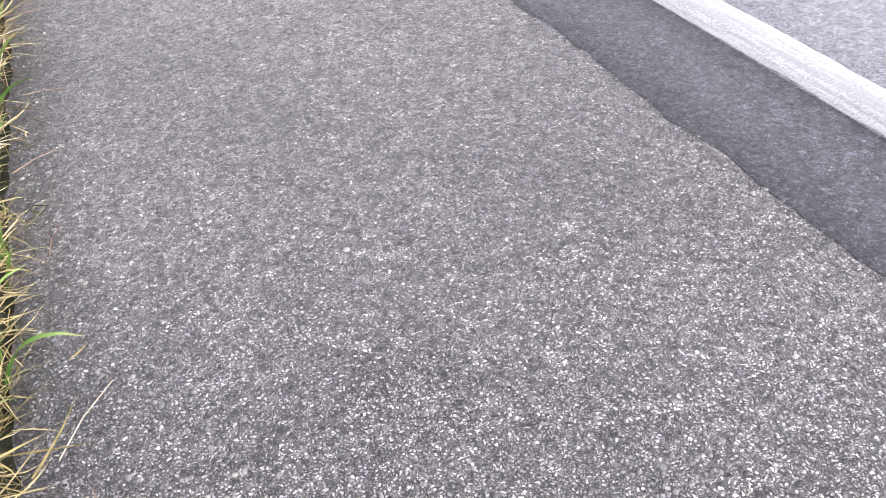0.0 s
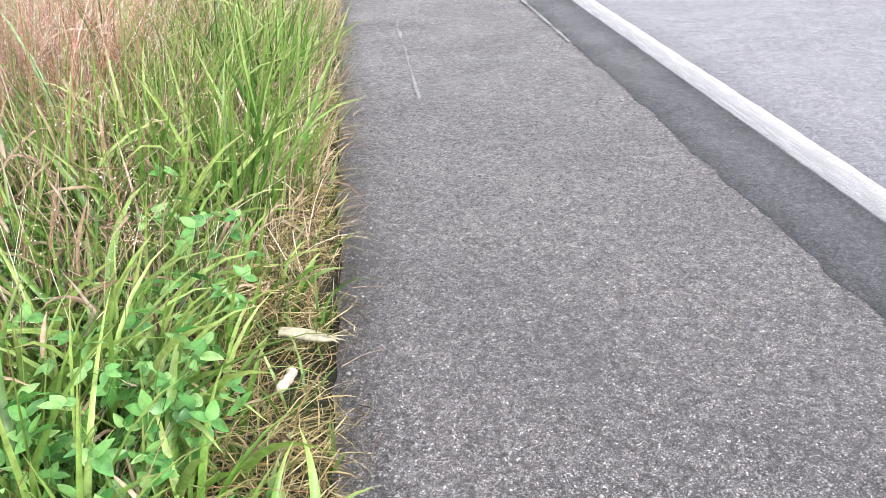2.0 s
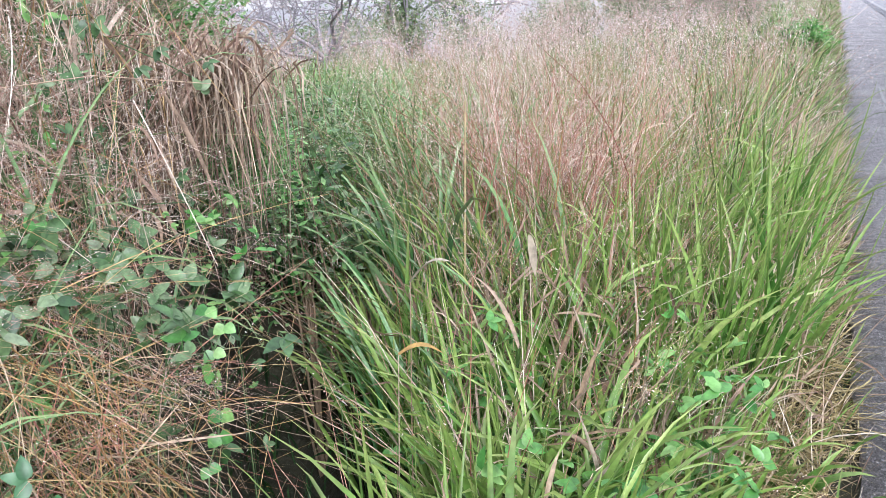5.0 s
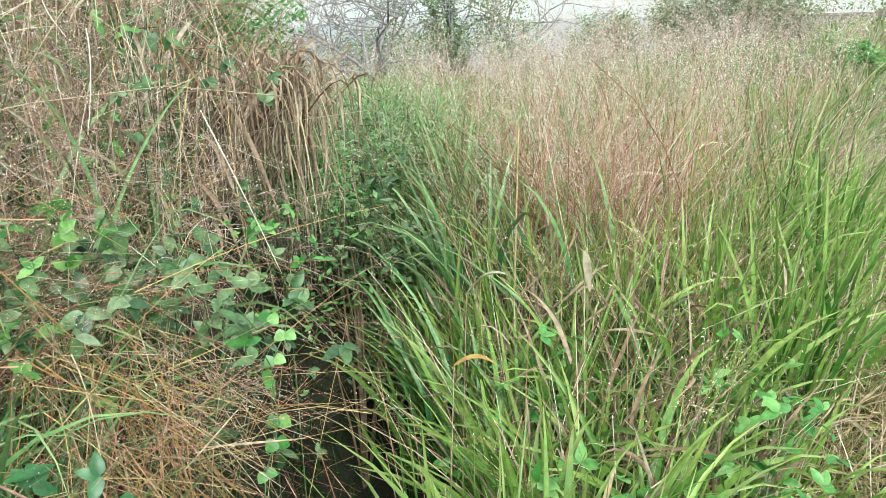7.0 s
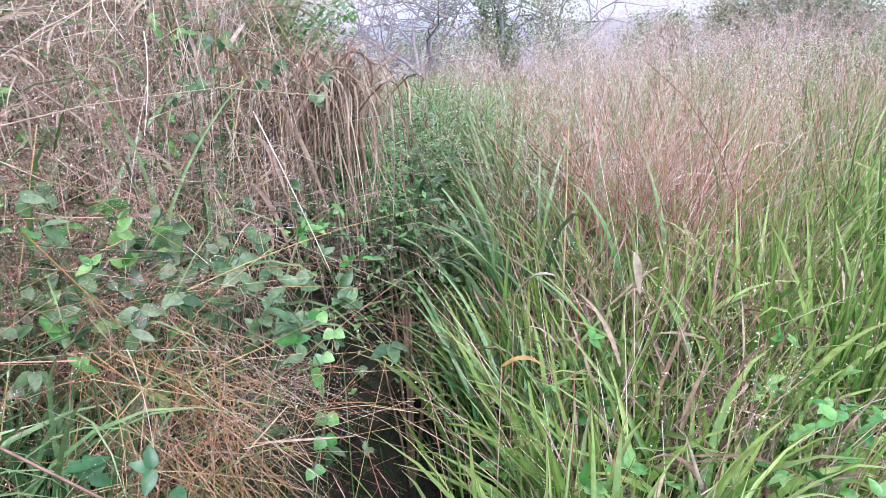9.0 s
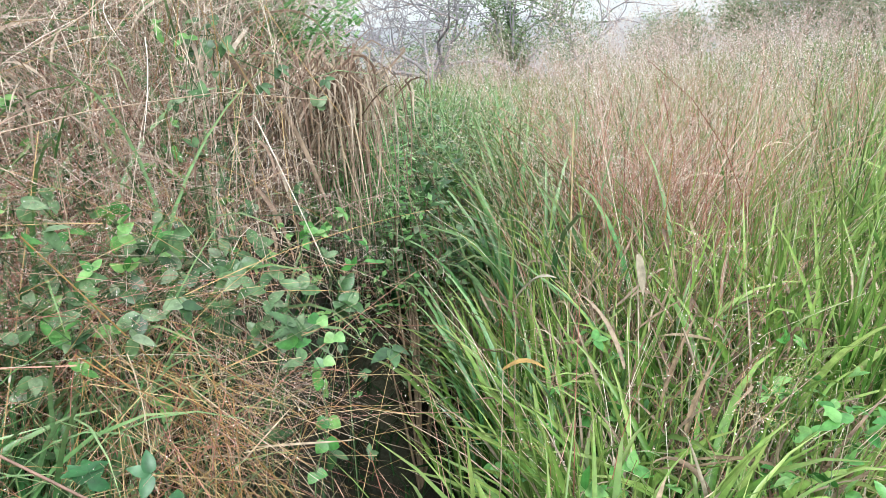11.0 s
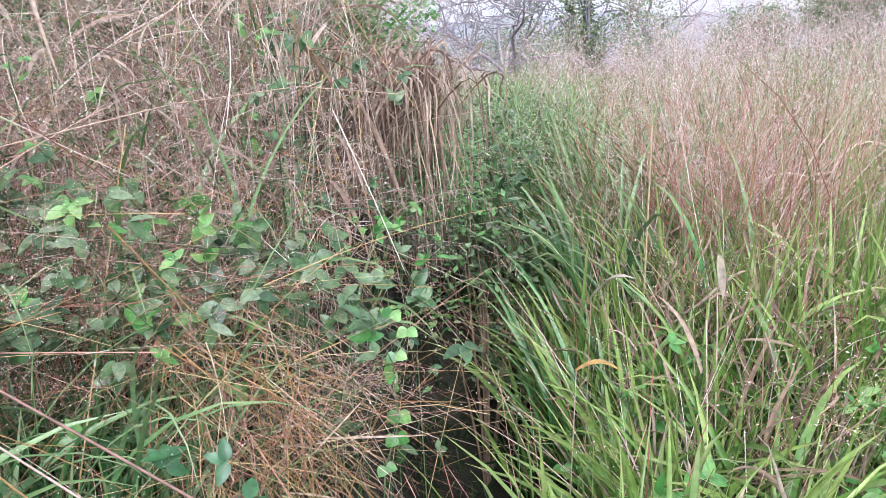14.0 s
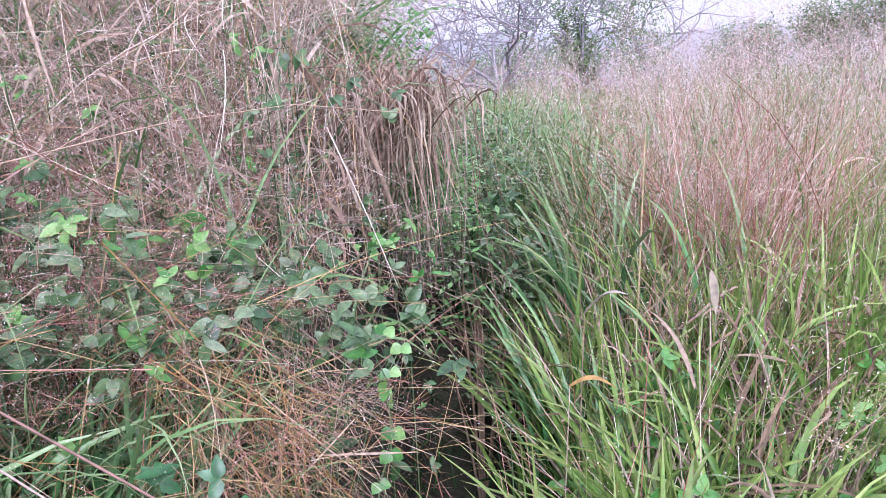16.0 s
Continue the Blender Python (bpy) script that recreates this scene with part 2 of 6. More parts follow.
M_white = paint_material("worn_white_paint", (0.36, 0.36, 0.375), (0.19, 0.19, 0.20), 0.485, 0.077)
M_far_white = paint_material("far_white_paint", (0.42, 0.42, 0.435), (0.2, 0.2, 0.21), 0.44)
M_yellow = paint_material("worn_yellow_paint", (0.62, 0.36, 0.27), (0.2, 0.19, 0.19), 0.44)
M_olive_straw = leaf_material("olive_straw", [(0.0, (0.20, 0.14, 0.05)), (0.4, (0.40, 0.31, 0.12)), (0.75, (0.52, 0.42, 0.19)), (1.0, (0.68, 0.58, 0.34))], rough=0.5, glow=0.15, deep=0.75)
M_straw_stem = leaf_material("orange_straw", [(0.0, (0.36, 0.18, 0.06)), (0.4, (0.62, 0.38, 0.14)), (0.75, (0.76, 0.54, 0.25)), (1.0, (0.84, 0.68, 0.40))], rough=0.45, glow=0.12, deep=0.72)
M_rust = leaf_material("rusty_stalk", [(0.0, (0.24, 0.08, 0.055)), (0.5, (0.53, 0.24, 0.17)), (1.0, (0.74, 0.46, 0.36))], rough=0.55, glow=0.25, deep=0.95)
M_stone = leaf_material("road_chipping", [(0.0, (0.07, 0.068, 0.075)), (0.45, (0.13, 0.125, 0.13)), (0.88, (0.18, 0.17, 0.168)), (1.0, (0.28, 0.265, 0.25))], rough=0.6, glow=0.0, mottle=0.5, deep=0.85)


# ---- mesh tools ----
def mesh_from(name, verts, quads, mat, along=None, smooth=True):
    me = bpy.data.meshes.new(name)
    verts = np.ascontiguousarray(verts, dtype=np.float32).reshape(-1, 3)
    quads = np.ascontiguousarray(quads, dtype=np.int32)
    nf, k = quads.shape
    me.vertices.add(len(verts))
    me.vertices.foreach_set("co", verts.ravel())
    me.loops.add(nf * k)
    me.loops.foreach_set("vertex_index", quads.ravel())
    me.polygons.add(nf)
    me.polygons.foreach_set("loop_start", np.arange(0, nf * k, k, dtype=np.int32))
    if smooth:
        me.polygons.foreach_set("use_smooth", np.ones(nf, dtype=bool))
    if along is not None:
        me.attributes.new("along", "FLOAT", "POINT").data.foreach_set("value", np.ascontiguousarray(along, dtype=np.float32).ravel())
    me.materials.append(mat)
    me.update(calc_edges=True)
    me.validate()
    return me


def part(name, me, parent, label="", m=None):
    ob = new(name, me)
    ob.parent = parent
    if m is not None:
        ob.matrix_local = m
    return tagged(ob, label)


def stuff(name, me, label, category):
    return tagged(new(name, me), label, category, kind="stuff")


def unit(v):
    return v / np.maximum(np.linalg.norm(v, axis=-1, keepdims=True), 1e-9)


def grown(base, az, length, t0, t1, k, power=1.3, wiggle=0.0):
    """Centre lines (n, k, 3) of blades that leave the ground t0 from upright and end t1 from it, leaning towards az."""
    n = len(base)
    s = np.linspace(0, 1, k)
    mid = (s[:-1] + s[1:]) / 2
    th = t0[:, None] + (t1 - t0)[:, None] * mid[None] ** power
    a = az[:, None] + wiggle * rng.normal(size=(n, 1)) * mid[None]
    step = (length / (k - 1))[:, None]
    d = np.stack([np.cos(a) * np.sin(th) * step, np.sin(a) * np.sin(th) * step, np.cos(th) * step], -1)
    p = np.concatenate([np.zeros((n, 1, 3)), np.cumsum(d, 1)], 1)
    return base[:, None, :] + p


def ribbon_arrays(P, width, shape, twist=0.5, fold=0.0):
    """Ribbons along centre lines P (n, k, 3). With fold, a midrib sinks below the two edges."""
    n, k, _ = P.shape
    T = unit(np.gradient(P, axis=1))
    ref = np.zeros_like(T)
    ref[..., 2] = 1
    side = np.cross(T, ref)
    flat = np.linalg.norm(side, axis=-1, keepdims=True) < 0.05
    side = unit(np.where(flat, np.array([1.0, 0.3, 0.0]), side))
    nor = np.cross(side, T)
    roll = (rng.normal(size=(n, 1)) * twist + rng.normal(size=(n, 1)) * twist * np.linspace(0, 1, k)[None])[..., None]
    side2 = side * np.cos(roll) + nor * np.sin(roll)
    nor2 = np.cross(side2, T)
    w = (width[:, None] * shape[None, :])[..., None] * 0.5
    s = np.broadcast_to(np.linspace(0, 1, k)[None, :, None], (n, k, 1))
    if fold:
        V = np.stack([P - side2 * w + nor2 * w * fold, P, P + side2 * w + nor2 * w * fold], 2)
        c = 3
    else:
        V = np.stack([P - side2 * w, P + side2 * w], 2)
        c = 2
    along = np.broadcast_to(s, (n, k, c))
    i = np.arange(n)[:, None, None] * k * c + np.arange(k - 1)[None, :, None] * c + np.arange(c - 1)[None, None, :]
    Q = np.stack([i, i + 1, i + c + 1, i + c], -1).reshape(-1, 4)
    return V.reshape(-1, 3), Q, along.reshape(-1)


def joined(chunks):
    V, Q, A, o = [], [], [], 0
    for v, q, a in chunks:
        V.append(v), Q.append(q + o), A.append(a)
        o += len(v)
    return np.concatenate(V), np.concatenate(Q), np.concatenate(A)


def blade_shape(k):
    s = np.linspace(0, 1, k)
    return np.clip((0.55 + 1.4 * s), 0, 1) * (1 - s ** 2.6) + 0.01


def stem_shape(k):
    return np.linspace(1, 0.35, k)


def blade_mesh(name, mat, base, az, length, t0, t1, width, k=6, power=1.3, wiggle=0.4, twist=0.5, fold=0.0, stem=False):
    P = grown(base, az, length, t0, t1, k, power, wiggle)
    v, q, a = ribbon_arrays(P, width, stem_shape(k) if stem else blade_shape(k), twist, fold)
    return mesh_from(name, v, q, mat, a)


def panicle_arrays(base, az, length, t0, t1, nb=9, ns=6, head=0.38, spread=0.10, seed=0.0035, stalk=0.0022, k=7):
    """Stalks with an open seed head: thin drooping branches, each with a row of small seeds."""
    n = len(base)
    P = grown(base, az, length, t0, t1, k, 1.6, 0.3)
    chunks = [ribbon_arrays(P, np.full(n, stalk) * U(0.8, 1.3, n), stem_shape(k))]
    f = (1 - head) + head * (np.arange(nb) / nb) ** 0.9
    x = f * (k - 1)
    i0 = np.clip(x.astype(int), 0, k - 2)
    w = (x - i0)[None, :, None]
    B = P[:, i0] * (1 - w) + P[:, i0 + 1] * w
    T = unit(P[:, i0 + 1] - P[:, i0])
    B = B.reshape(-1, 3)
    T = T.reshape(-1, 3)
    m = len(B)
    ang = U(0, 2 * np.pi, m)
    out = np.stack([np.cos(ang), np.sin(ang), np.zeros(m)], -1)
    ln = np.tile(1.15 - 0.75 * (np.arange(nb) / nb), n) * spread * U(0.6, 1.3, m)
    e1 = B + (T * 0.55 + out * 0.75) * (ln * 0.55)[:, None]
    e2 = e1 + (T * 0.25 + out * 0.75 - np.array([0, 0, 0.35])) * (ln * 0.55)[:, None]
    BP = np.stack([B, e1, e2], 1)
    chunks.append(ribbon_arrays(BP, np.full(m, stalk * 0.42), np.array([1, 0.8, 0.5])))
    t = (np.arange(ns) + 0.7) / ns
    S = np.where((t < 0.5)[None, :, None], BP[:, None, 0] + (BP[:, None, 1] - BP[:, None, 0]) * (t * 2)[None, :, None],
                 BP[:, None, 1] + (BP[:, None, 2] - BP[:, None, 1]) * (t * 2 - 1)[None, :, None])
    S = (S + rng.normal(size=S.shape) * spread * 0.10).reshape(-1, 3)
    c = len(S)
    d1 = unit(rng.normal(size=(c, 3))) * (seed * U(0.6, 1.3, c))[:, None]
    d2 = unit(np.cross(d1, rng.normal(size=(c, 3)))) * (seed * 0.45)
    V = np.stack([S - d1, S + d2, S + d1, S - d2], 1).reshape(-1, 3)
    seeds = (V, np.arange(c * 4).reshape(-1, 4), np.zeros(c * 4))
    return joined(chunks), seeds


def tube(points, radii, sides=6):
    pts = np.array(points, float)
    r = np.array(radii, float)
    T = unit(np.gradient(pts, axis=0))
    ref = np.where(np.abs(T[:, 2:3]) > 0.9, np.array([[1.0, 0, 0]]), np.array([[0, 0, 1.0]]))
    a = unit(np.cross(T, ref))
    b = np.cross(T, a)
    ang = np.linspace(0, 2 * np.pi, sides, endpoint=False)
    ring = a[:, None] * np.cos(ang)[None, :, None] + b[:, None] * np.sin(ang)[None, :, None]
    V = (pts[:, None] + ring * r[:, None, None]).reshape(-1, 3)
    n = len(pts)
    i = np.arange(n - 1)[:, None] * sides
    j = np.arange(sides)[None]
    j2 = (j + 1) % sides
    Q = np.stack([i + j, i + j2, i + sides + j2, i + sides + j], -1).reshape(-1, 4)
    return V, Q, np.zeros(len(V))


# ---- the lie of the land ----
PIT_A, PIT_B = np.array([-2.72, 1.15]), np.array([-3.85, 2.58])


def pit(x, y):
    """Distance from the middle line of the gully, and the side: positive towards the road."""
    d = PIT_B - PIT_A
    L = np.hypot(*d)
    u = ((x - PIT_A[0]) * d[0] + (y - PIT_A[1]) * d[1]) / L ** 2
    uc = np.clip(u, 0, 1)
    dist = np.hypot(x - PIT_A[0] - uc * d[0], y - PIT_A[1] - uc * d[1])
    side = ((x - PIT_A[0]) * d[1] - (y - PIT_A[1]) * d[0]) / L
    return dist, side


def bank_end(x, y):
    """The bank is lower at its far end, behind the shrub."""
    turn = np.degrees(np.arctan2(-1.8 - x, y))
    far = np.clip((np.hypot(x + 1.8, y) - 2.45) / 0.5, 0, 1)
    return 1 - 0.5 * far * np.clip((45.0 - turn) / 4.0, 0, 1)


def ground_z(x, y):
    x, y = np.asarray(x, float), np.asarray(y, float)
    d = np.clip(-1.62 - x, 0, None)
    z = -0.035 - 0.07 * np.clip(d, 0, 1.2)
    dist, side = pit(x, y)
    r = np.hypot(x + 1.8, y)
    step = lambda v: np.clip(v, 0, 1) ** 2 * (3 - 2 * np.clip(v, 0, 1))
    z = z + 1.05 * bank_end(x, y) * step((-side - 0.10) / 0.22) * step((r - 1.45) / 1.5) * step((9.0 - r) / 3.5) * (x < -2.2)
    z = z + 0.12 * np.exp(-((x + 3.3) / 0.7) ** 2 - ((y - 0.5) / 0.8) ** 2)
    z = z - 0.62 * np.exp(-(dist / 0.28) ** 2)
    z = z + np.where(d > 0.1, 0.02 * np.sin(5.1 * x + 1.3 * y) + 0.02 * np.sin(4.3 * y - 2.2 * x), 0)
    fall = step((-x - 4.5) / 7.0)
    z = z - 0.9 * step((r - 6.0) / 14.0) * fall - 0.10 * np.clip(r - 26.0, 0, 150) * fall
    z = np.where(x > -1.6, -0.06, z)
    z = np.where(x > 7.9, -0.02 + 0.06 * np.clip(x - 7.9, 0, 6), z)
    return z


def spread_lines(lo, hi, fine, near, grow):
    out = [near[0]]
    while out[-1] < near[1]:
        out.append(out[-1] + fine)
    s = fine
    while out[-1] < hi:
        s *= grow
        out.append(out[-1] + s)
    s, low = fine, [near[0]]
    while low[-1] > lo:
        s *= grow
        low.append(low[-1] - s)
    return np.array(low[:0:-1] + out)


def grid_mesh(name, xs, ys, zf, mat):
    X, Y = np.meshgrid(xs, ys)
    V = np.stack([X, Y, zf(X, Y)], -1).reshape(-1, 3)
    nx, ny = len(xs), len(ys)
    i = (np.arange(ny - 1)[:, None] * nx + np.arange(nx - 1)[None]).ravel()
    Q = np.stack([i, i + 1, i + nx + 1, i + nx], -1)
    return mesh_from(name, V, Q, mat)


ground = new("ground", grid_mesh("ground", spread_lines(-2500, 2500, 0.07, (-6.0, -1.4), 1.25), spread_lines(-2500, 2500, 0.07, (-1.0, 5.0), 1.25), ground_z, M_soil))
tagged(ground, "dark soil with dead leaf litter sloping into a gully", "ground", kind="structure")

# ---- the road ----
ROAD_Y = (-60.0, 400.0)


def crown(x):
    return 0.07 * (1 - np.abs((np.clip(x, 0, 7.2) - 3.6) / 3.6))


def strip_mesh(name, x0, x1, mat, z=0.0, ys=None, ragged0=0.0, ragged1=0.0, nx=2, bow=True, thick=0.0):
    """A strip along the road, with ragged long edges and its own thickness."""
    if ys is None:
        ys = np.concatenate([np.arange(ROAD_Y[0], -1, 4.0), np.arange(-1, 8, 0.04), np.arange(8, 40, 0.4), np.arange(40, ROAD_Y[1] + 1, 6.0)])
    def edge(amount, ph):
        e = np.zeros(len(ys))
        for f, a in ((1.7, 0.1), (4.3, 0.12), (11.0, 0.22), (27.0, 0.14), (61.0, 0.08)):
            e += a * np.sin(f * ys + ph * f + 1.3 * np.sin(0.7 * f * ys))
        return amount * e
    a = x0 + edge(ragged0, 0.3 + x0)
    b = x1 + edge(ragged1, 1.1 + x1)
    f = np.linspace(0, 1, nx)
    X = a[:, None] * (1 - f) + b[:, None] * f
    Z = (crown(X) if bow else 0) + z + 0 * X
    Y = np.broadcast_to(ys[:, None], X.shape)
    if thick:
        X = np.concatenate([X[:, :1], X, X[:, -1:]], 1)
        Z = np.concatenate([Z[:, :1] - thick, Z, Z[:, -1:] - thick], 1)
        Y = np.broadcast_to(ys[:, None], X.shape)
    n, m = X.shape
    i = (np.arange(n - 1)[:, None] * m + np.arange(m - 1)[None]).ravel()
    return mesh_from(name, np.stack([X, Y, Z], -1), np.stack([i, i + 1, i + m + 1, i + m], -1), mat, smooth=False)


road = tagged(new("road", strip_mesh("road", 0.0, 7.95, M_lane, -0.002, nx=24, thick=0.06)), "damp light grey asphalt two-lane road", "road", kind="structure")
shoulder = tagged(new("pavement", strip_mesh("shoulder", -1.66, 0.003, M_shoulder, -0.006, ragged0=0.03, nx=10, thick=0.06)), "coarse grey chip-seal shoulder beside the road", "shoulder", kind="structure")
part("overlay_strip", strip_mesh("overlay_strip", -0.315, 0.004, M_strip, -0.0042, ragged0=0.035, nx=3, thick=0.003), shoulder, "dark smoother asphalt overlay strip with a broken edge")
part("edge_line", strip_mesh("edge_line", 0.006, 0.148, M_white, -0.0003, ragged0=0.009, ragged1=0.010, thick=0.003), road, "worn white edge line")
part("far_edge_line", strip_mesh("far_edge_line", 7.14, 7.26, M_far_white, 0.002), road, "worn white edge line")
part("centre_line", strip_mesh("centre_line", 3.47, 3.60, M_yellow, 0.003), road, "faded orange-yellow centre line")
part("centre_line", strip_mesh("centre_line_b", 3.64, 3.77, M_yellow, 0.003), road, "faded orange-yellow centre line")

# ---- plants: rules of where each kind grows ----
EYE = (-1.8, 0.0)


def seat(x, y, sink=0.02):
    return np.stack([x, y, ground_z(x, y) - sink], -1)


def scatter(n, x0, x1, y0, y1, keep):
    """n places in a box that pass the test keep(x, y)."""
    xs, ys = np.empty(0), np.empty(0)
    while len(xs) < n:
        x, y = U(x0, x1, n), U(y0, y1, n)
        ok = keep(x, y)
        xs, ys = np.concatenate([xs, x[ok]]), np.concatenate([ys, y[ok]])
    return xs[:n], ys[:n]


def tufted(n, m, x0, x1, y0, y1, keep, sigma):
    """n places gathered round m tufts; also the way outwards from the tuft's middle, in radians, and how far out."""
    cx, cy = scatter(m, x0, x1, y0, y1, keep)
    xs, ys, az, out = np.empty(0), np.empty(0), np.empty(0), np.empty(0)
    while len(xs) < n:
        i = rng.integers(0, m, n)
        dx, dy = rng.normal(0, sigma, n), rng.normal(0, sigma, n)
        ok = keep(cx[i] + dx, cy[i] + dy)
        xs, ys = np.concatenate([xs, (cx[i] + dx)[ok]]), np.concatenate([ys, (cy[i] + dy)[ok]])
        az, out = np.concatenate([az, np.arctan2(dy, dx)[ok]]), np.concatenate([out, (np.hypot(dx, dy) / sigma)[ok]])
    return xs[:n], ys[:n], az[:n] + rng.normal(0, 0.5, n), np.clip(out[:n], 0, 2.5)


def away(x, y):
    return np.hypot(x - EYE[0], y - EYE[1])


def right_side(x, y):
    d, s = pit(x, y)
    litter = ((x + 1.76) / 0.15) ** 2 + ((y - 1.42) / 0.24) ** 2 < 1
    return (s > 0.02) & (d > np.where(y < 1.9, 0.33, 0.22)) & (x < -1.66) & (away(x, y) > 0.75) & ~litter


def left_side(x, y):
    d, s = pit(x, y)
    clear = 0.23 + 0.16 * np.exp(-((away(x, y) - 2.5) / 0.42) ** 2)
    return (s < -0.02) & (d > clear) & (x < -2.25) & (away(x, y) > 0.85)


def stunted(x, y):
    """Grass stays lower in front of the reddish thicket."""
    return 1 - 0.12 * np.exp(-((x + 2.62) / 0.33) ** 2 - ((y - 2.3) / 0.6) ** 2)


def rad(lo, hi, n):
    return np.radians(U(lo, hi, n))


# -- verge between the gully and the road --
def verge():
    n = 2300
    x, y, az, out = tufted(n, 150, -3.6, -1.92, 0.35, 4.6, right_side, 0.055)
    edge = np.clip((-1.62 - x) / 0.5, 0.4, 1)
    b = blade_mesh("broad_grass", M_bright, seat(x, y), az, U(0.28, 0.66, n) * edge * stunted(x, y), np.radians(3 + 9 * out), np.radians(5 + 90 * U(0, 1, n) ** 2.5 + 8 * out), U(0.008, 0.023, n), 8, 2.0, 0.3, 0.8, 0.4)
    stuff("broad_grass", b, "fresh green broad-bladed grass growing along the road verge", "grass")
    n = 1050
    x, y, az, out = tufted(n, 90, -3.6, -1.78, 0.35, 4.6, right_side, 0.06)
    edge = np.clip((-1.62 - x) / 0.5, 0.45, 1)
    b = blade_mesh("arching_grass", M_bright, seat(x, y), az, U(0.35, 0.7, n) * edge * stunted(x, y), np.radians(5 + 10 * out), rad(55, 125, n), U(0.012, 0.028, n), 9, 2.2, 0.4, 0.8, 0.4)
    stuff("arching_grass", b, "fresh green grass blades arching over at the tips", "grass")
    n = 2400
    x, y, az, out = tufted(n, 260, -4.2, -1.70, 0.25, 6.0, right_side, 0.06)
    edge = np.clip((-1.60 - x) / 0.6, 0.25, 1)
    b = blade_mesh("fine_grass", M_green, seat(x, y), az, U(0.22, 0.6, n) * edge * stunted(x, y), np.radians(3 + 12 * out), rad(15, 100, n), U(0.006, 0.017, n), 6, 1.6, 0.5, 0.8)
    stuff("fine_grass", b, "green narrow-bladed grass mixed with dry stalks", "grass")
    n = 2900
    x, y, az, out = tufted(n, 280, -4.2, -1.72, 0.3, 6.0, lambda x, y: right_side(x, y) & (away(x, y) > 1.35), 0.07)
    edge = np.clip((-1.60 - x) / 0.7, 0.3, 1)
    b = blade_mesh("dry_stalks", M_stalk, seat(x, y), U(0, 6.28, n), U(0.35, 0.9, n) * edge, rad(2, 45, n), rad(8, 70, n), U(0.0018, 0.0046, n), 5, 1.2, 0.3, 0.6, stem=True)
    stuff("dry_stalks", b, "thin straw-coloured dead grass stalks among green blades", "dry grass")
    n = 1900
    x, y, az, out = tufted(n, 240, -3.6, -1.75, 0.35, 5.0, right_side, 0.05)
    base = seat(x, y)
    base[:, 2] += U(0.0, 0.45, n) * np.clip((-1.6 - x) / 0.6, 0.1, 1)
    b = blade_mesh("dead_leaves", M_brown, base, az, U(0.06, 0.24, n), rad(0, 90, n), rad(20, 175, n), U(0.004, 0.011, n), 6, 1.2, 0.9, 1.0, 0.5)
    stuff("dead_leaves", b, "curled tan dead grass leaves hanging in the verge", "dry grass")
    n = 900
    x, y, az, out = tufted(n, 120, -3.6, -2.0, 0.5, 5.0, right_side, 0.08)
    t0 = rad(3, 60, n)
    b = blade_mesh("rusty_stalks", M_rust, seat(x, y), az, U(0.35, 0.8, n) * np.clip((-1.6 - x) / 0.7, 0.4, 1), t0, t0 + rad(0, 30, n), U(0.0018, 0.004, n), 5, 1.2, 0.3, 0.6, stem=True)
    stuff("rusty_stalks", b, "rust-coloured thin stalks standing among green blades", "dry grass")
    n = 9000
    x, y = scatter(n, -2.1, -1.65, 0.2, 7.0, lambda x, y: U(0, 1, len(x)) < np.clip((-1.65 - x) / 0.12, 0.04, 1))
    base = seat(x, y, -0.015)
    litter = ((x + 1.74) / 0.16) ** 2 + ((y - 1.42) / 0.26) ** 2 < 1
    base[:, 2] = np.maximum(base[:, 2], -0.02) + U(0.0, 0.06, n) * np.where(litter, 0.1, 1)
    b = blade_mesh("thatch", M_olive_straw, base, U(0, 6.28, n), U(0.05, 0.25, n) * np.where(x > -1.76, 0.45, 1), rad(70, 95, n), rad(78, 100, n), U(0.0013, 0.0045, n), 4, 1.0, 0.6, 0.8)
    stuff("thatch", b, "flattened straw litter along the edge of the shoulder", "straw")
    n = 1900
    x, y, az, out = tufted(n, 120, -2.05, -1.71, 0.3, 9.0, lambda x, y: x < -1.69, 0.04)
    b = blade_mesh("edge_grass", M_green, seat(x, y), az, U(0.10, 0.24, n), np.radians(6 + 10 * out), rad(30, 100, n), U(0.004, 0.011, n), 6, 1.4, 0.5, 0.7)
    stuff("edge_grass", b, "short green grass leaning over the asphalt edge", "grass")
    n = 1700
    x, y, az, out = tufted(n, 150, -2.0, -1.70, 0.6, 6.0, lambda x, y: (((x + 1.76) / 0.15) ** 2 + ((y - 1.42) / 0.24) ** 2 > 1) & (x < -1.69), 0.05)
    b = blade_mesh("edge_straw", M_olive_straw, seat(x, y), U(0, 6.28, n), U(0.10, 0.30, n), rad(5, 60, n), rad(30, 110, n), U(0.002, 0.006, n), 5, 1.3, 0.5, 0.7)
    stuff("edge_straw", b, "tan dry grass standing along the edge of the shoulder", "dry grass")
    n = 1500
    x, y, az, out = tufted(n, 120, -2.15, -1.72, 1.75, 7.0, lambda x, y: x < -1.70, 0.05)
    b = blade_mesh("olive_straw", M_stalk, seat(x, y), az, U(0.16, 0.42, n), rad(2, 40, n), rad(10, 90, n), U(0.002, 0.005, n), 6, 1.5, 0.5, 0.7)
    stuff("olive_straw", b, "thin straw standing in the grass along the shoulder", "dry grass")
    n = 520
    x, y, az, out = tufted(n, 90, -2.8, -2.0, 0.6, 3.4, lambda x, y: right_side(x, y) & (x < -1.97) & (away(x, y) > 1.3), 0.05)
    edge = np.clip((-1.58 - x) / 0.5, 0.4, 1)
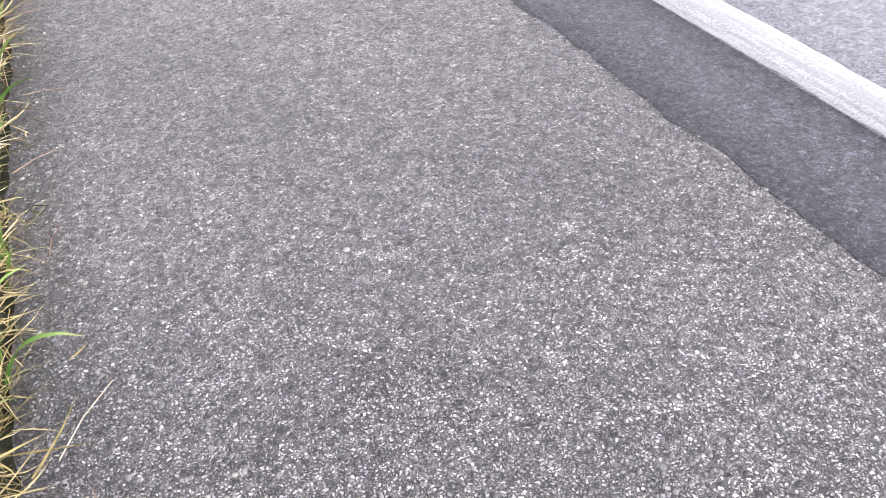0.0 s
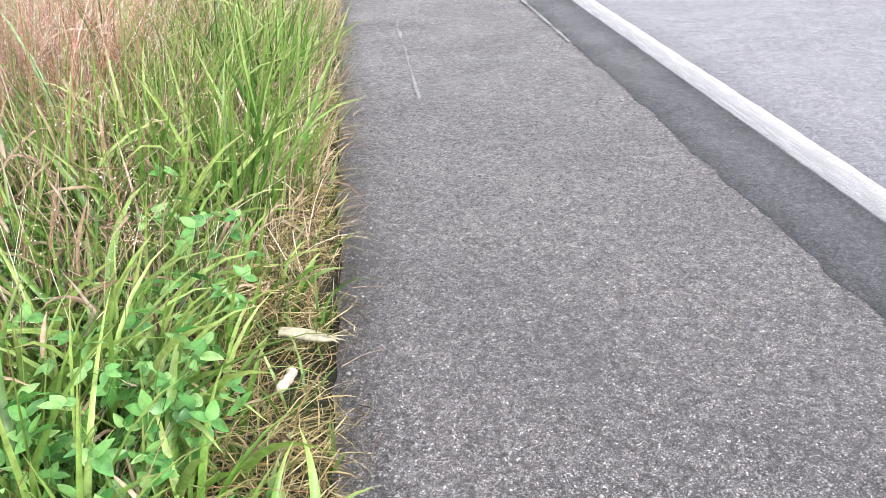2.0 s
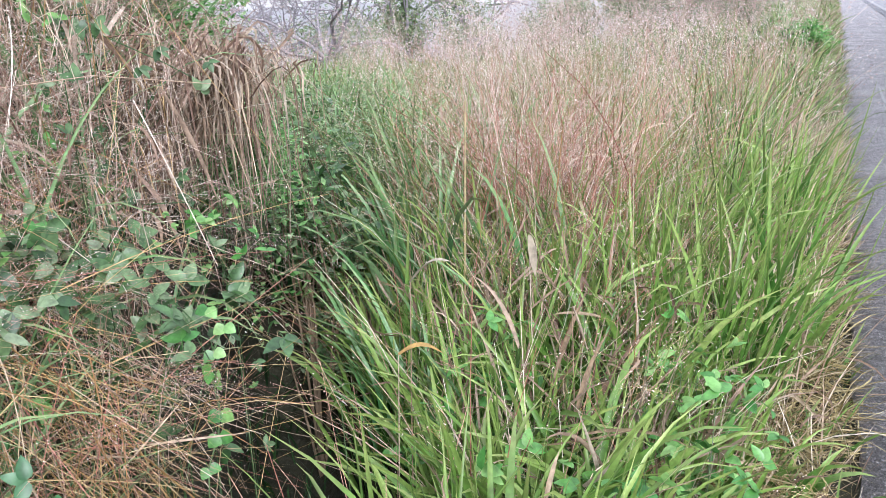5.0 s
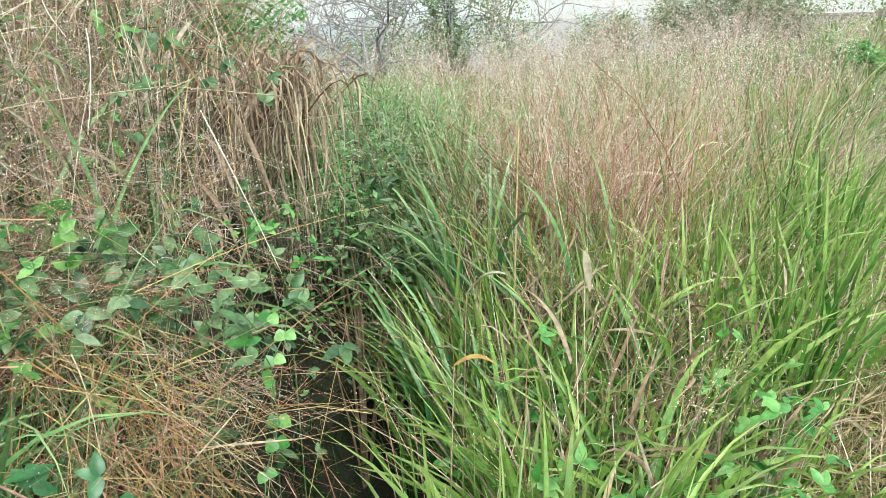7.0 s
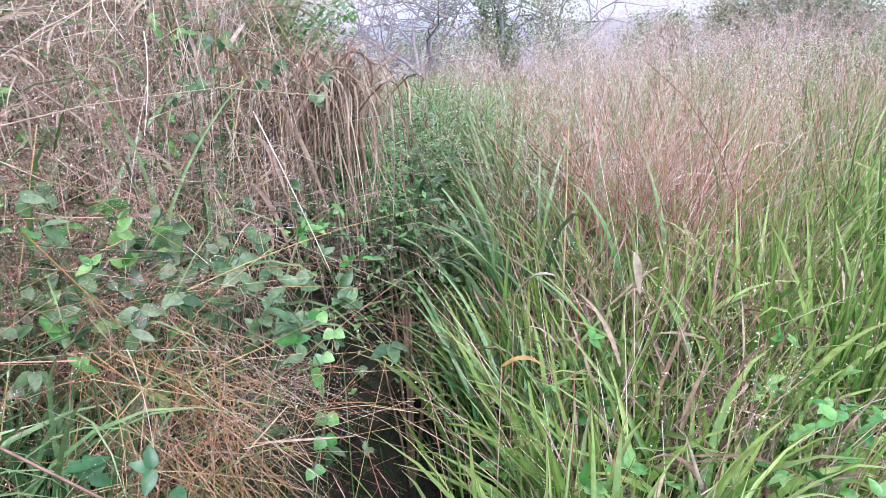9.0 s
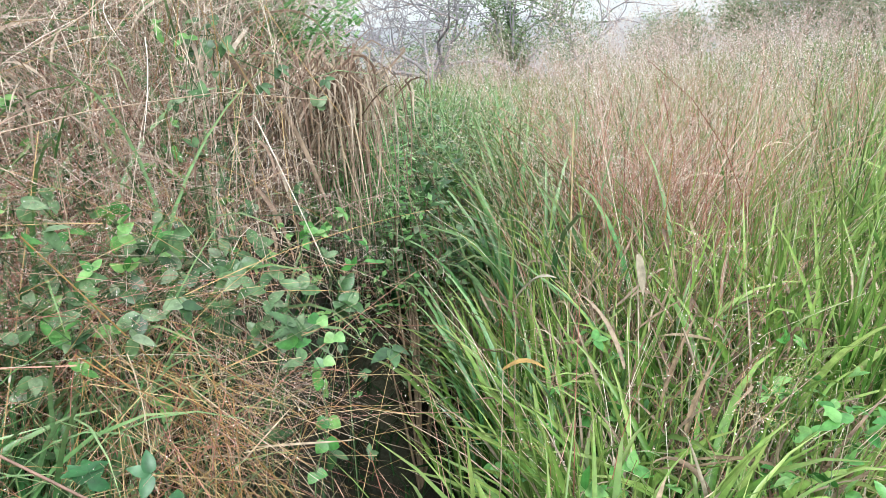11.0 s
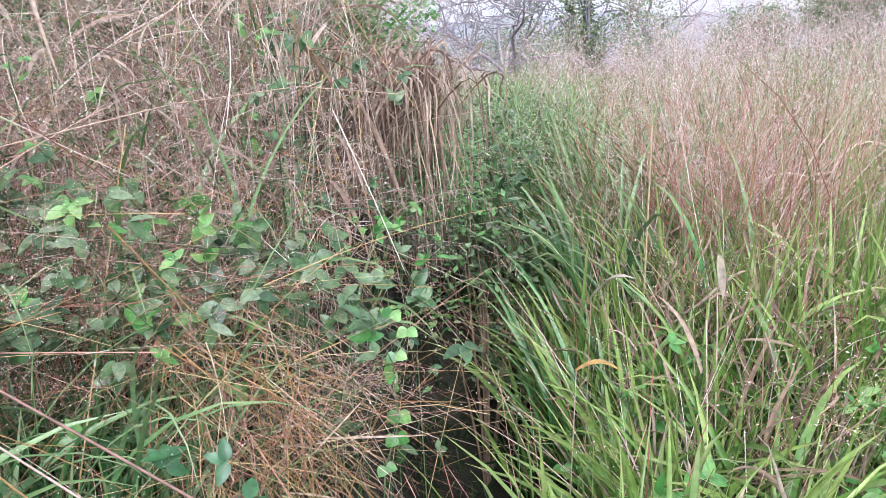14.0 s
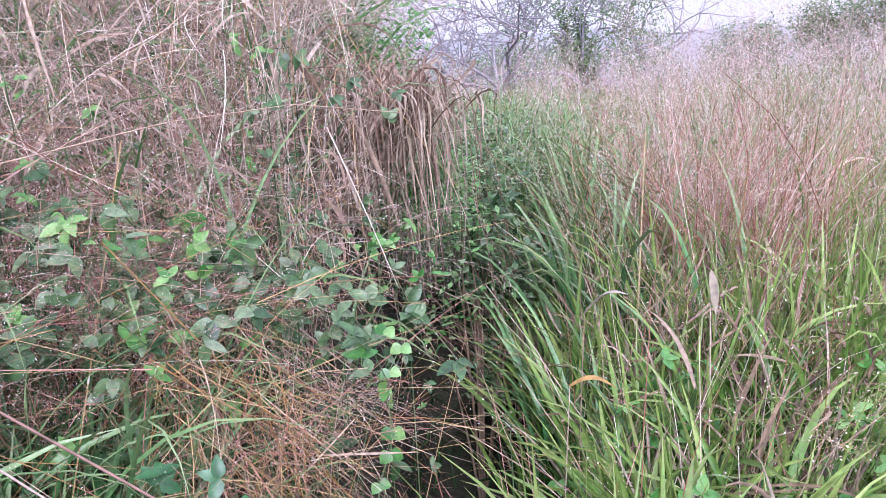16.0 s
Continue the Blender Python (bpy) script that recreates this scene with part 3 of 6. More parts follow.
    b = blade_mesh("standing_dead_blades", M_dry, seat(x, y), az, U(0.25, 0.6, n) * edge, rad(1, 18, n), rad(10, 80, n), U(0.006, 0.015, n), 8, 1.8, 0.5, 0.9, 0.4)
    stuff("standing_dead_blades", b, "tan dead grass blades standing among the green", "dry grass")
    n = 900
    x, y, az, out = tufted(n, 80, -3.0, -1.85, 1.9, 4.2, right_side, 0.06)
    b = blade_mesh("fresh_tall_grass", M_bright, seat(x, y), az, U(0.4, 0.8, n), np.radians(1 + 9 * out), np.radians(6 + 100 * U(0, 1, n) ** 2), U(0.007, 0.019, n), 8, 2.0, 0.3, 0.7, 0.4)
    stuff("fresh_tall_grass", b, "tall fresh green blades before the seed grass", "grass")
    n = 120
    x, y, az, out = tufted(n, 60, -2.1, -1.80, 0.3, 4.5, lambda x, y: (((x + 1.76) / 0.15) ** 2 + ((y - 1.42) / 0.24) ** 2 > 1) & (x < -1.86), 0.05)
    b = blade_mesh("leaning_grass", M_bright, seat(x, y), rng.normal(-0.2, 0.7, n), U(0.22, 0.42, n), rad(8, 35, n), rad(70, 125, n), U(0.009, 0.02, n), 8, 1.6, 0.4, 0.5, 0.4)
    stuff("leaning_grass", b, "broad green blades leaning out over the shoulder", "grass")


# -- bank on the far side of the gully --
def bank():
    def tall(x, y):
        return np.clip(0.55 + 0.16 * (away(x, y) - 1.2), 0.5, 0.85) * bank_end(x, y)

    def to_eye(x, y):
        return np.arctan2(-y, -1.8 - x)

    def thin(x, y):
        """Dry stalks are fewer on the low near face, where leaves take over."""
        return left_side(x, y) & (U(0, 1, len(x)) < np.clip((away(x, y) - 1.62) / 0.35, 0.0, 1))
    n = 2300
    x, y, az, out = tufted(n, 190, -6.0, -2.3, -1.0, 4.8, left_side, 0.07)
    b = blade_mesh("undergrowth", M_blue, seat(x, y), az, U(0.25, 0.7, n) * tall(x, y), np.radians(4 + 10 * out), rad(20, 100, n), U(0.005, 0.014, n), 6, 1.5, 0.5, 0.6)
    stuff("undergrowth", b, "grey-green grass under dry stalks on the bank", "grass")
    for n, m, mat, nm, lab in ((2700, 110, M_stalk, "tangled_stalks", "tangled straw-coloured stalks bending over the bank"), (2900, 110, M_red, "reddish_stalks", "reddish-brown dry stalks matted over the bank")):
        x, y, az, out = tufted(n, m, -6.0, -2.4, -1.0, 4.6, thin, 0.10)
        t0 = rad(2, 60, n)
        b = blade_mesh(nm, mat, seat(x, y), np.where(U(0, 1, n) < 0.5, az, to_eye(x, y) + rng.normal(0, 1.2, n)), U(0.45, 1.15, n) * tall(x, y), t0, t0 + rad(2, 40, n), U(0.0014, 0.0034, n), 5, 1.4, 0.2, 0.6, stem=True)
        stuff(nm, b, lab, "dry grass")
    for n, m, mat, nm, lab in ((2600, 120, M_stalk, "draped_straw", "pale straw lying down the face of the bank"), (3200, 100, M_red, "draped_stalks", "fine reddish stalks hanging down the face of the bank")):
        x, y, az, out = tufted(n, m, -5.0, -2.4, -0.8, 3.8, thin, 0.11)
        base = seat(x, y)
        base[:, 2] += U(0.3, 1.0, n) * tall(x, y) * 0.85
        t0 = rad(60, 150, n)
        b = blade_mesh(nm, mat, base, to_eye(x, y) + rng.normal(0, 0.7, n) + np.where(U(0, 1, n) < 0.5, 1.1, -1.1), U(0.25, 0.7, n), t0, t0 + rad(0, 28, n), U(0.0012, 0.0034, n), 5, 1.0, 0.3, 0.6, stem=True)
        stuff(nm, b, lab, "dry grass")
    for n, lo, hi, nm, lab in ((34, 82, 112, "lying_stems", "thin orange grass stems lying across the bank towards the gully"), (90, 108, 152, "fallen_stems", "thin orange-brown fallen grass stems hanging down the bank")):
        x, y = scatter(n, -3.2, -2.85, 0.62, 1.0, lambda x, y: (away(x, y) > 1.22) & (away(x, y) < 1.65) & (pit(x, y)[0] > 0.12))
        base = np.stack([x, y, U(0.18, 0.66, n)], -1)
        t0 = rad(lo, hi, n)
        b = blade_mesh(nm, M_straw_stem, base, rng.normal(0.6, 0.5, n) + np.where(U(0, 1, n) < 0.2, 2.6, 0.0), U(0.2, 0.42, n), t0, t0 + rad(-6, 10, n), U(0.0013, 0.0027, n), 4, 1.0, 0.08, 0.4, stem=True)
        stuff(nm, b, lab, "dry grass")
    for n, mat, nm, lab in ((90, M_straw_stem, "crossing_stems", "thin orange straw stems crossing in front of the leafy bank"), (60, M_rust, "rusty_stems", "thin rust-coloured stems tangled over the leafy bank"), (22, M_stalk, "pale_stems", "thin pale straw stems lying over the leafy bank")):
        turn, r = np.radians(U(49, 80, n)), U(1.18, 1.62, n)
        x, y = -1.81 - r * np.sin(turn), r * np.cos(turn)
        top = 0.58 + 0.0125 * (np.degrees(turn) - 45.0)
        base = np.stack([x, y, np.maximum(top * U(0.35, 1.15, n), 0.2)], -1)
        t0 = np.radians(np.clip(rng.normal(88, 24, n), 35, 150))
        across = to_eye(x, y) + np.where(U(0, 1, n) < 0.65, 1.45, -1.45) + rng.normal(0, 0.35, n)
        b = blade_mesh(nm, mat, base, across, U(0.2, 0.65, n), t0, t0 + rad(-6, 26, n), U(0.0011, 0.0026, n), 6, 1.1, 0.15, 0.4, stem=True)
        stuff(nm, b, lab, "dry grass")
    for n, mat, nm, lab in ((170, M_straw_stem, "heaped_stems", "orange straw stems heaped at the foot of the bank"), (60, M_rust, "heaped_rusty_stems", "rust-coloured stems heaped at the foot of the bank"), (90, M_brown, "heaped_brown_stems", "brown dead stems heaped at the foot of the bank")):
        turn, r = np.radians(U(49, 60, n)), U(1.28, 1.55, n)
        x, y = -1.81 - r * np.sin(turn), r * np.cos(turn)
        base = np.stack([x, y, (0.55 + 0.010 * (np.degrees(turn) - 45.0)) * U(0.3, 1.0, n)], -1)
        t0 = np.radians(np.clip(rng.normal(118, 26, n), 60, 165))
        b = blade_mesh(nm, mat, base, to_eye(x, y) + rng.normal(0.3, 0.9, n), U(0.15, 0.42, n), t0, t0 + rad(-6, 24, n), U(0.0011, 0.0028, n), 5, 1.1, 0.2, 0.5, stem=True)
        stuff(nm, b, lab, "dry grass")
    n = 45
    turn, r = np.radians(U(46, 70, n)), U(1.45, 1.75, n)
    x, y = -1.81 - r * np.sin(turn), r * np.cos(turn)
    st, se = panicle_arrays(seat(x, y), to_eye(x, y) + rng.normal(0, 1.0, n), 0.62 + 0.010 * (np.degrees(turn) - 45.0) + U(0, 0.2, n), rad(2, 25, n), rad(40, 120, n), 12, 6, 0.45, 0.12, 0.0017, 0.0014)
    stuff("thin_seed_stalks", mesh_from("thin_seed_stalks", *st[:2], M_rust, st[2]), "thin seed grass stalks standing before the leaves", "seed grass")
    stuff("thin_seed_heads", mesh_from("thin_seed_heads", *se[:2], M_pink, se[2]), "tiny dewy seeds before the leaves", "seed grass")
    for n, mat, nm, lab in ((420, M_red, "long_red_stems", "long reddish dead stems hanging over the bank"), (260, M_stalk, "long_pale_stems", "long straw-coloured stems hanging over the bank"), (160, M_straw_stem, "long_orange_stems", "long orange dead stems leaning over the bank")):
        turn, r = np.radians(np.where(U(0, 1, n) < 0.6, U(43, 56, n), U(50, 80, n))), U(1.72, 2.3, n)
        x, y = -1.81 - r * np.sin(turn), r * np.cos(turn)
        base = np.stack([x, y, np.maximum(U(0.55, 1.3, n), ground_z(x, y))], -1)
        t0 = np.radians(np.where(U(0, 1, n) < 0.6, np.clip(rng.normal(118, 36, n), 50, 178), U(5, 75, n)))
        b = blade_mesh(nm, mat, base, to_eye(x, y) + rng.normal(0, 1.1, n), U(0.2, 0.6, n), t0, t0 + rad(-8, 22, n), U(0.0011, 0.0026, n), 6, 1.1, 0.4, 0.4, stem=True)
        stuff(nm, b, lab, "dry grass")
    n = 75
    turn, r = np.radians(U(49, 80, n)), U(1.7, 2.1, n)
    x, y = -1.81 - r * np.sin(turn), r * np.cos(turn)
    b = blade_mesh("bent_green_blades", M_blue, seat(x, y), to_eye(x, y) + rng.normal(0, 1.3, n), U(0.55, 1.0, n) + (0.45 - ground_z(x, y)) * 0.7, rad(1, 12, n), rad(60, 165, n), U(0.008, 0.018, n), 16, 3.2, 0.4, 0.6, 0.4)
    stuff("bent_green_blades", b, "broad grey-green blades bent over among the dry stems", "grass")
    n = 150
    turn, r = np.radians(U(44, 80, n)), U(1.75, 2.2, n)
    x, y = -1.81 - r * np.sin(turn), r * np.cos(turn)
    base = np.stack([x, y, np.maximum(U(0.6, 1.25, n), ground_z(x, y))], -1)
    b = blade_mesh("hanging_dead_leaves", M_dry, base, to_eye(x, y) + rng.normal(0, 1.2, n), U(0.10, 0.3, n), rad(60, 160, n), rad(120, 178, n), U(0.006, 0.014, n), 7, 0.8, 0.5, 0.7, 0.4)
    stuff("hanging_dead_leaves", b, "broad tan dead grass leaves hanging on the bank", "dry grass")
    n = 120
    x, y = scatter(n, -4.0, -2.5, 0.9, 2.8, lambda x, y: pit(x, y)[0] < 0.3)
    base = seat(x, y, -0.01)
    base[:, 2] += 0.08 * U(0, 1, n)
    b = blade_mesh("gully_litter", M_brown, base, U(0, 6.28, n), U(0.08, 0.3, n), rad(50, 95, n), rad(60, 110, n), U(0.0015, 0.005, n), 5, 1.0, 0.5, 0.6)
    stuff("gully_litter", b, "dead brown stalks and leaves lying in the gully", "litter")
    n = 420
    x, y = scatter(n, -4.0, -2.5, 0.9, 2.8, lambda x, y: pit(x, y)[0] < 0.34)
    b = blade_mesh("gully_grass", M_shade_green, seat(x, y), U(0, 6.28, n), U(0.1, 0.32, n), rad(5, 40, n), rad(40, 110, n), U(0.005, 0.014, n), 6, 1.5, 0.4, 0.6)
    stuff("gully_grass", b, "green grass in the gully, darkened in colour for its shade", "grass")
    n = 18
    base = np.array([-2.83, 0.83, 0.37]) + rng.normal(size=(n, 3)) * np.array([0.07, 0.07, 0.03])
    t0 = rad(72, 104, n)
    b = blade_mesh("fallen_blades", M_brown, base, rng.normal(0.75, 0.6, n) + np.where(U(0, 1, n) < 0.5, math.pi, 0), U(0.10, 0.22, n), t0, t0 + rad(-8, 14, n), U(0.003, 0.007, n), 6, 1.0, 0.4, 0.6, 0.4)
    stuff("fallen_blades", b, "brown dead blades lying at the foot of the bank", "dry grass")
    n = 420
    x, y, az, out = tufted(n, 70, -4.2, -2.9, 1.25, 2.5, lambda x, y: left_side(x, y) & (pit(x, y)[1] > -0.62), 0.08)
    base = seat(x, y)
    base[:, 2] += U(0.0, 0.35, n)
    t0 = rad(115, 165, n)
    b = blade_mesh("wall_drape", M_brown, base, np.arctan2(-y, -1.8 - x) + rng.normal(0.5, 0.8, n), U(0.25, 0.55, n), t0, t0 + rad(0, 14, n), U(0.0014, 0.0036, n), 5, 1.0, 0.3, 0.6, stem=True)
    stuff("wall_drape", b, "pinkish-brown dead stalks draped down the gully wall", "dry grass")
    n = 1100
    x, y, az, out = tufted(n, 130, -5.4, -2.5, -0.8, 4.4, thin, 0.07)
    base = seat(x, y)
    base[:, 2] += U(0.3, 1.1, n) * tall(x, y)
    b = blade_mesh("withered_leaves", M_dry, base, np.where(U(0, 1, n) < 0.5, az, to_eye(x, y)), U(0.10, 0.34, n), rad(60, 150, n), rad(120, 180, n), U(0.004, 0.013, n), 6, 0.7, 0.5, 0.7, 0.4)
    stuff("withered_leaves", b, "withered brown grass leaves drooping on the bank", "dry grass")
    n = 1150
    x, y, az, out = tufted(n, 130, -4.8, -2.4, -0.6, 3.4, lambda x, y: left_side(x, y) & (away(x, y) > 1.3), 0.07)
    b = blade_mesh("bank_blades", M_blue, seat(x, y), az, U(0.7, 1.15, n) * tall(x, y), np.radians(4 + 12 * out), rad(50, 150, n), U(0.009, 0.022, n), 10, 2.4, 0.4, 0.5, 0.4)
    stuff("bank_blades", b, "broad grey-green blades bent over in the dry bank", "grass")
    n = 2300
    x, y, az, out = tufted(n, 220, -4.8, -2.5, -0.6, 3.6, lambda x, y: left_side(x, y) & (away(x, y) > U(1.55, 2.5, len(x))), 0.10)
    st, se = panicle_arrays(seat(x, y), to_eye(x, y) + rng.normal(0, 1.0, n), U(0.75, 1.3, n) * tall(x, y), rad(2, 45, n), rad(40, 130, n), 14, 7, 0.5, 0.16, 0.0026, 0.0026)
    stuff("seed_stalks", mesh_from("seed_stalks", *st[:2], M_red, st[2]), "stalks of fine open grass seed heads", "seed grass")
    stuff("seed_heads", mesh_from("seed_heads", *se[:2], M_seed, se[2]), "tiny pale dewy grass seeds on open heads", "seed grass")
    n = 260
    turn, r = np.radians(np.where(U(0, 1, n) < 0.5, U(63, 78, n), U(52, 80, n))), U(1.5, 2.15, n)
    x, y = -1.81 - r * np.sin(turn), r * np.cos(turn)
    st, se = panicle_arrays(seat(x, y), to_eye(x, y) + rng.normal(0, 1.2, n), U(0.78, 1.0, n) + np.clip(r - 1.6, 0, 1) * 0.4 - ground_z(x, y) * 0.75, rad(1, 16, n), rad(10, 90, n), 18, 9, 0.40, 0.15, 0.0016, 0.0015)
    stuff("pink_seed_stalks", mesh_from("pink_seed_stalks", *st[:2], M_rust, st[2]), "stalks of airy pinkish seed grass before the bank", "seed grass")
    stuff("pink_seed_heads", mesh_from("pink_seed_heads", *se[:2], M_pink, se[2]), "airy pinkish dewy seed heads before the bank", "seed grass")


# -- field behind --
def field():
    def near(x, y):
        d, s = pit(x, y)
        return (away(x, y) > 2.4) & (d > 0.3) & (x < -1.9) & ((s > 0) | (away(x, y) > 6.0)) & (y > 1.2) & (np.hypot(x + 2.78, y - 2.82) > 0.24) & (np.hypot(x + 3.45, y - 2.35) > 0.3)
    patch = lambda x, y: np.sin(1.7 * x + 0.6) * np.sin(1.4 * y + 1.1) + 0.4 * np.sin(4.1 * x - 2.3 * y)
    n = 300
    x, y, az, out = tufted(n, 60, -6.0, -2.3, 2.4, 7.0, lambda x, y: near(x, y) & (away(x, y) < 7.5) & (patch(x, y) > U(-1.0, 0.5, len(x))) & (np.degrees(np.arctan2(-1.8 - x, y)) > U(8, 22, len(x))), 0.14)
    st, se = panicle_arrays(seat(x, y), U(0, 6.28, n), U(0.85, 1.2, n) + 0.35 * np.clip(patch(x, y) + (x + 4.0), 0, 1) * U(0, 1, n), rad(2, 26, n), rad(15, 90, n), 12, 9, 0.46, 0.15, 0.0036)
    stuff("tall_seed_stalks", mesh_from("tall_seed_stalks", *st[:2], M_red, st[2]), "tall reddish stalks of open-headed seed grass", "seed grass")
    stuff("tall_seed_heads", mesh_from("tall_seed_heads", *se[:2], M_pink, se[2]), "airy pinkish-tan grass seed heads", "seed grass")
    n = 300
    x, y, az, out = tufted(n, 60, -3.9, -2.15, 3.0, 7.5, near, 0.15)
    st, se = panicle_arrays(seat(x, y), U(0, 6.28, n), U(1.1, 1.7, n), rad(1, 18, n), rad(8, 70, n), 14, 9, 0.46, 0.17, 0.004)
    stuff("overtopping_stalks", mesh_from("overtopping_stalks", *st[:2], M_red, st[2]), "tallest seed grass stalks overtopping the field", "seed grass")
    stuff("overtopping_seed_heads", mesh_from("overtopping_seed_heads", *se[:2], M_pink, se[2]), "airy seed heads standing above the field", "seed grass")
    n = 4000
    x, y, az, out = tufted(n, 200, -9.0, -1.9, 1.5, 10.0, near, 0.08)
    b = blade_mesh("field_grass", M_green, seat(x, y), az, U(0.4, 0.82, n) * stunted(x, y), np.radians(2 + 7 * out), rad(8, 85, n), U(0.008, 0.022, n), 7, 2.0, 0.4, 0.6)
    stuff("field_grass", b, "green grass below the seed heads in the field", "grass")
    n = 1700
    x, y, az, out = tufted(n, 80, -5.4, -2.2, 2.2, 6.0, lambda x, y: near(x, y) & (pit(x, y)[1] < U(0.4, 1.4, len(x))), 0.06)
    b = blade_mesh("tall_green_grass", M_blue, seat(x, y), az, U(0.55, 1.0, n) * stunted(x, y), np.radians(2 + 7 * out), rad(15, 115, n), U(0.012, 0.030, n), 8, 2.4, 0.4, 0.8, 0.4)
    stuff("tall_green_grass", b, "tall deep-green grass behind the gully", "grass")
    n = 1500
    x, y, az, out = tufted(n, 160, -9.0, -2.1, 2.2, 10.0, lambda x, y: near(x, y) & (np.sin(2.3 * x + 1.0) * np.sin(1.9 * y + 0.5) > U(-0.7, 0.6, len(x))), 0.08)
    b = blade_mesh("field_stalks", M_rust, seat(x, y), U(0, 6.28, n), U(0.5, 1.1, n), rad(1, 50, n), rad(5, 50, n), U(0.0026, 0.0056, n), 5, 1.3, 0.3, 0.6, stem=True)
    stuff("field_stalks", b, "reddish and straw-coloured stalks in the field", "dry grass")
    n = 950
    x, y = scatter(n, -20, -2.0, 2.0, 20.0, lambda x, y: (away(x, y) > 6.0) & (U(0, 1, len(x)) < 8.0 / away(x, y)) & (patch(0.4 * x, 0.4 * y) > U(-1.1, 0.6, len(x))))
    st, se = panicle_arrays(seat(x, y), U(0, 6.28, n), U(0.95, 1.35, n) + 0.5 * U(0, 1, n) ** 3, rad(1, 20, n), rad(10, 75, n), 10, 7, 0.48, 0.20, 0.0078, 0.0042, 5)
    stuff("far_seed_stalks", mesh_from("far_seed_stalks", *st[:2], M_red, st[2]), "stalks of seed grass filling the field", "seed grass")
    stuff("far_seed_heads", mesh_from("far_seed_heads", *se[:2], M_seed, se[2]), "pale tan seed heads filling the field", "seed grass")
    n = 9000
    x, y = scatter(n, -14, -1.75, -12.0, 9.0, lambda x, y: (x < -6.2) | (y < -0.75))
    b = blade_mesh("rough_grass", M_green, seat(x, y), U(0, 6.28, n), U(0.3, 0.8, n) * np.clip((-1.5 - x) / 0.6, 0.3, 1), rad(2, 40, n), rad(20, 110, n), U(0.02, 0.05, n), 4, 1.5, 0.4, 0.6)
    stuff("rough_grass", b, "rough green grass going on along the roadside", "grass")
    n = 14000
    x, y = scatter(n, -40, -1.9, 4.0, 60.0, lambda x, y: (away(x, y) > 6) & (U(0, 1, len(x)) < 8.0 / away(x, y)))
    d = away(x, y)
    b = blade_mesh("far_grass", M_green, seat(x, y), U(0, 6.28, n), U(0.35, 0.9, n), rad(2, 35, n), rad(15, 100, n), 0.006 + 0.0012 * d, 4, 1.5, 0.4, 0.6)
    stuff("far_grass", b, "green grass spreading to the trees", "grass")
    n = 1300
    x, y = scatter(n, -60, -1.95, 12.0, 90.0, lambda x, y: (away(x, y) > 14) & (U(0, 1, len(x)) < 16.0 / away(x, y)))
    st, se = panicle_arrays(seat(x, y), U(0, 6.28, n), U(0.95, 1.3, n), rad(1, 18, n), rad(8, 70, n), 7, 6, 0.6, 0.30, 0.014, 0.005, 3)
    stuff("distant_stalks", mesh_from("distant_stalks", *st[:2], M_red, st[2]), "hazy tan grass stalks near the trees", "seed grass")
    stuff("distant_seed_heads", mesh_from("distant_seed_heads", *se[:2], M_seed, se[2]), "hazy pale seed grass near the trees", "seed grass")
    n = 6500
    x, y = scatter(n, -2.9, -1.62, 4.0, 60.0, lambda x, y: U(0, 1, len(x)) < 6.0 / away(x, y))
    d = away(x, y)
    b = blade_mesh("road_edge_grass", M_green, seat(x, y), U(0, 6.28, n), U(0.2, 0.55, n) * np.clip((-1.5 - x) / 0.5, 0.4, 1.1), rad(5, 40, n), rad(30, 115, n), 0.005 + 0.001 * d, 5, 1.4, 0.4, 0.6)
    stuff("road_edge_grass", b, "mixed green grass along the edge of the shoulder", "grass")
    n = 8000
    x, y = scatter(n, -2.9, -1.62, 3.0, 50.0, lambda x, y: U(0, 1, len(x)) < 6.0 / away(x, y))
    d = away(x, y)
    b = blade_mesh("road_edge_straw", M_dry, seat(x, y), U(0, 6.28, n), U(0.2, 0.6, n) * np.clip((-1.5 - x) / 0.5, 0.4, 1.2), rad(5, 60, n), rad(20, 115, n), 0.003 + 0.0006 * d, 5, 1.4, 0.4, 0.6)
    stuff("road_edge_straw", b, "dry straw mixed into the grass along the shoulder", "dry grass")
    n = 9000
    x, y = scatter(n, 7.95, 16, -8, 80, lambda x, y: U(0, 1, len(x)) < 14 / np.hypot(x, y))
    d = away(x, y)
    b = blade_mesh("opposite_verge", M_green, seat(x, y), U(0, 6.28, n), U(0.2, 0.6, n), rad(5, 35, n), rad(30, 100, n), 0.006 + 0.001 * d, 4, 1.4, 0.4, 0.6)
    stuff("opposite_verge", b, "green grass verge across the road", "grass")
    n = 1500
    ang = np.radians(U(-15, 8, n))
    rr = 95 + 25 * U(0, 1, n)
    top = 1.4 + 1.0 * np.sin(ang * 23) * np.sin(ang * 9 + 1) + 0.4 * np.sin(ang * 61)
    c = np.stack([-1.8 - rr * np.sin(ang), rr * np.cos(ang), np.clip(top * U(0.3, 1.2, n), 0.2, 3)], -1)
    d1 = unit(rng.normal(size=c.shape)) * 0.22 * U(0.5, 1.3, (n, 1))
    d2 = unit(np.cross(d1, rng.normal(size=c.shape))) * 0.12
    V = np.stack([c - d1, c + d2, c + d1, c - d2], 1).reshape(-1, 3)
    stuff("distant_scrub", mesh_from("distant_scrub", V, np.arange(n * 4).reshape(-1, 4), M_far_leaf, smooth=False), "low green scrub at the far end of the field", "scrub")


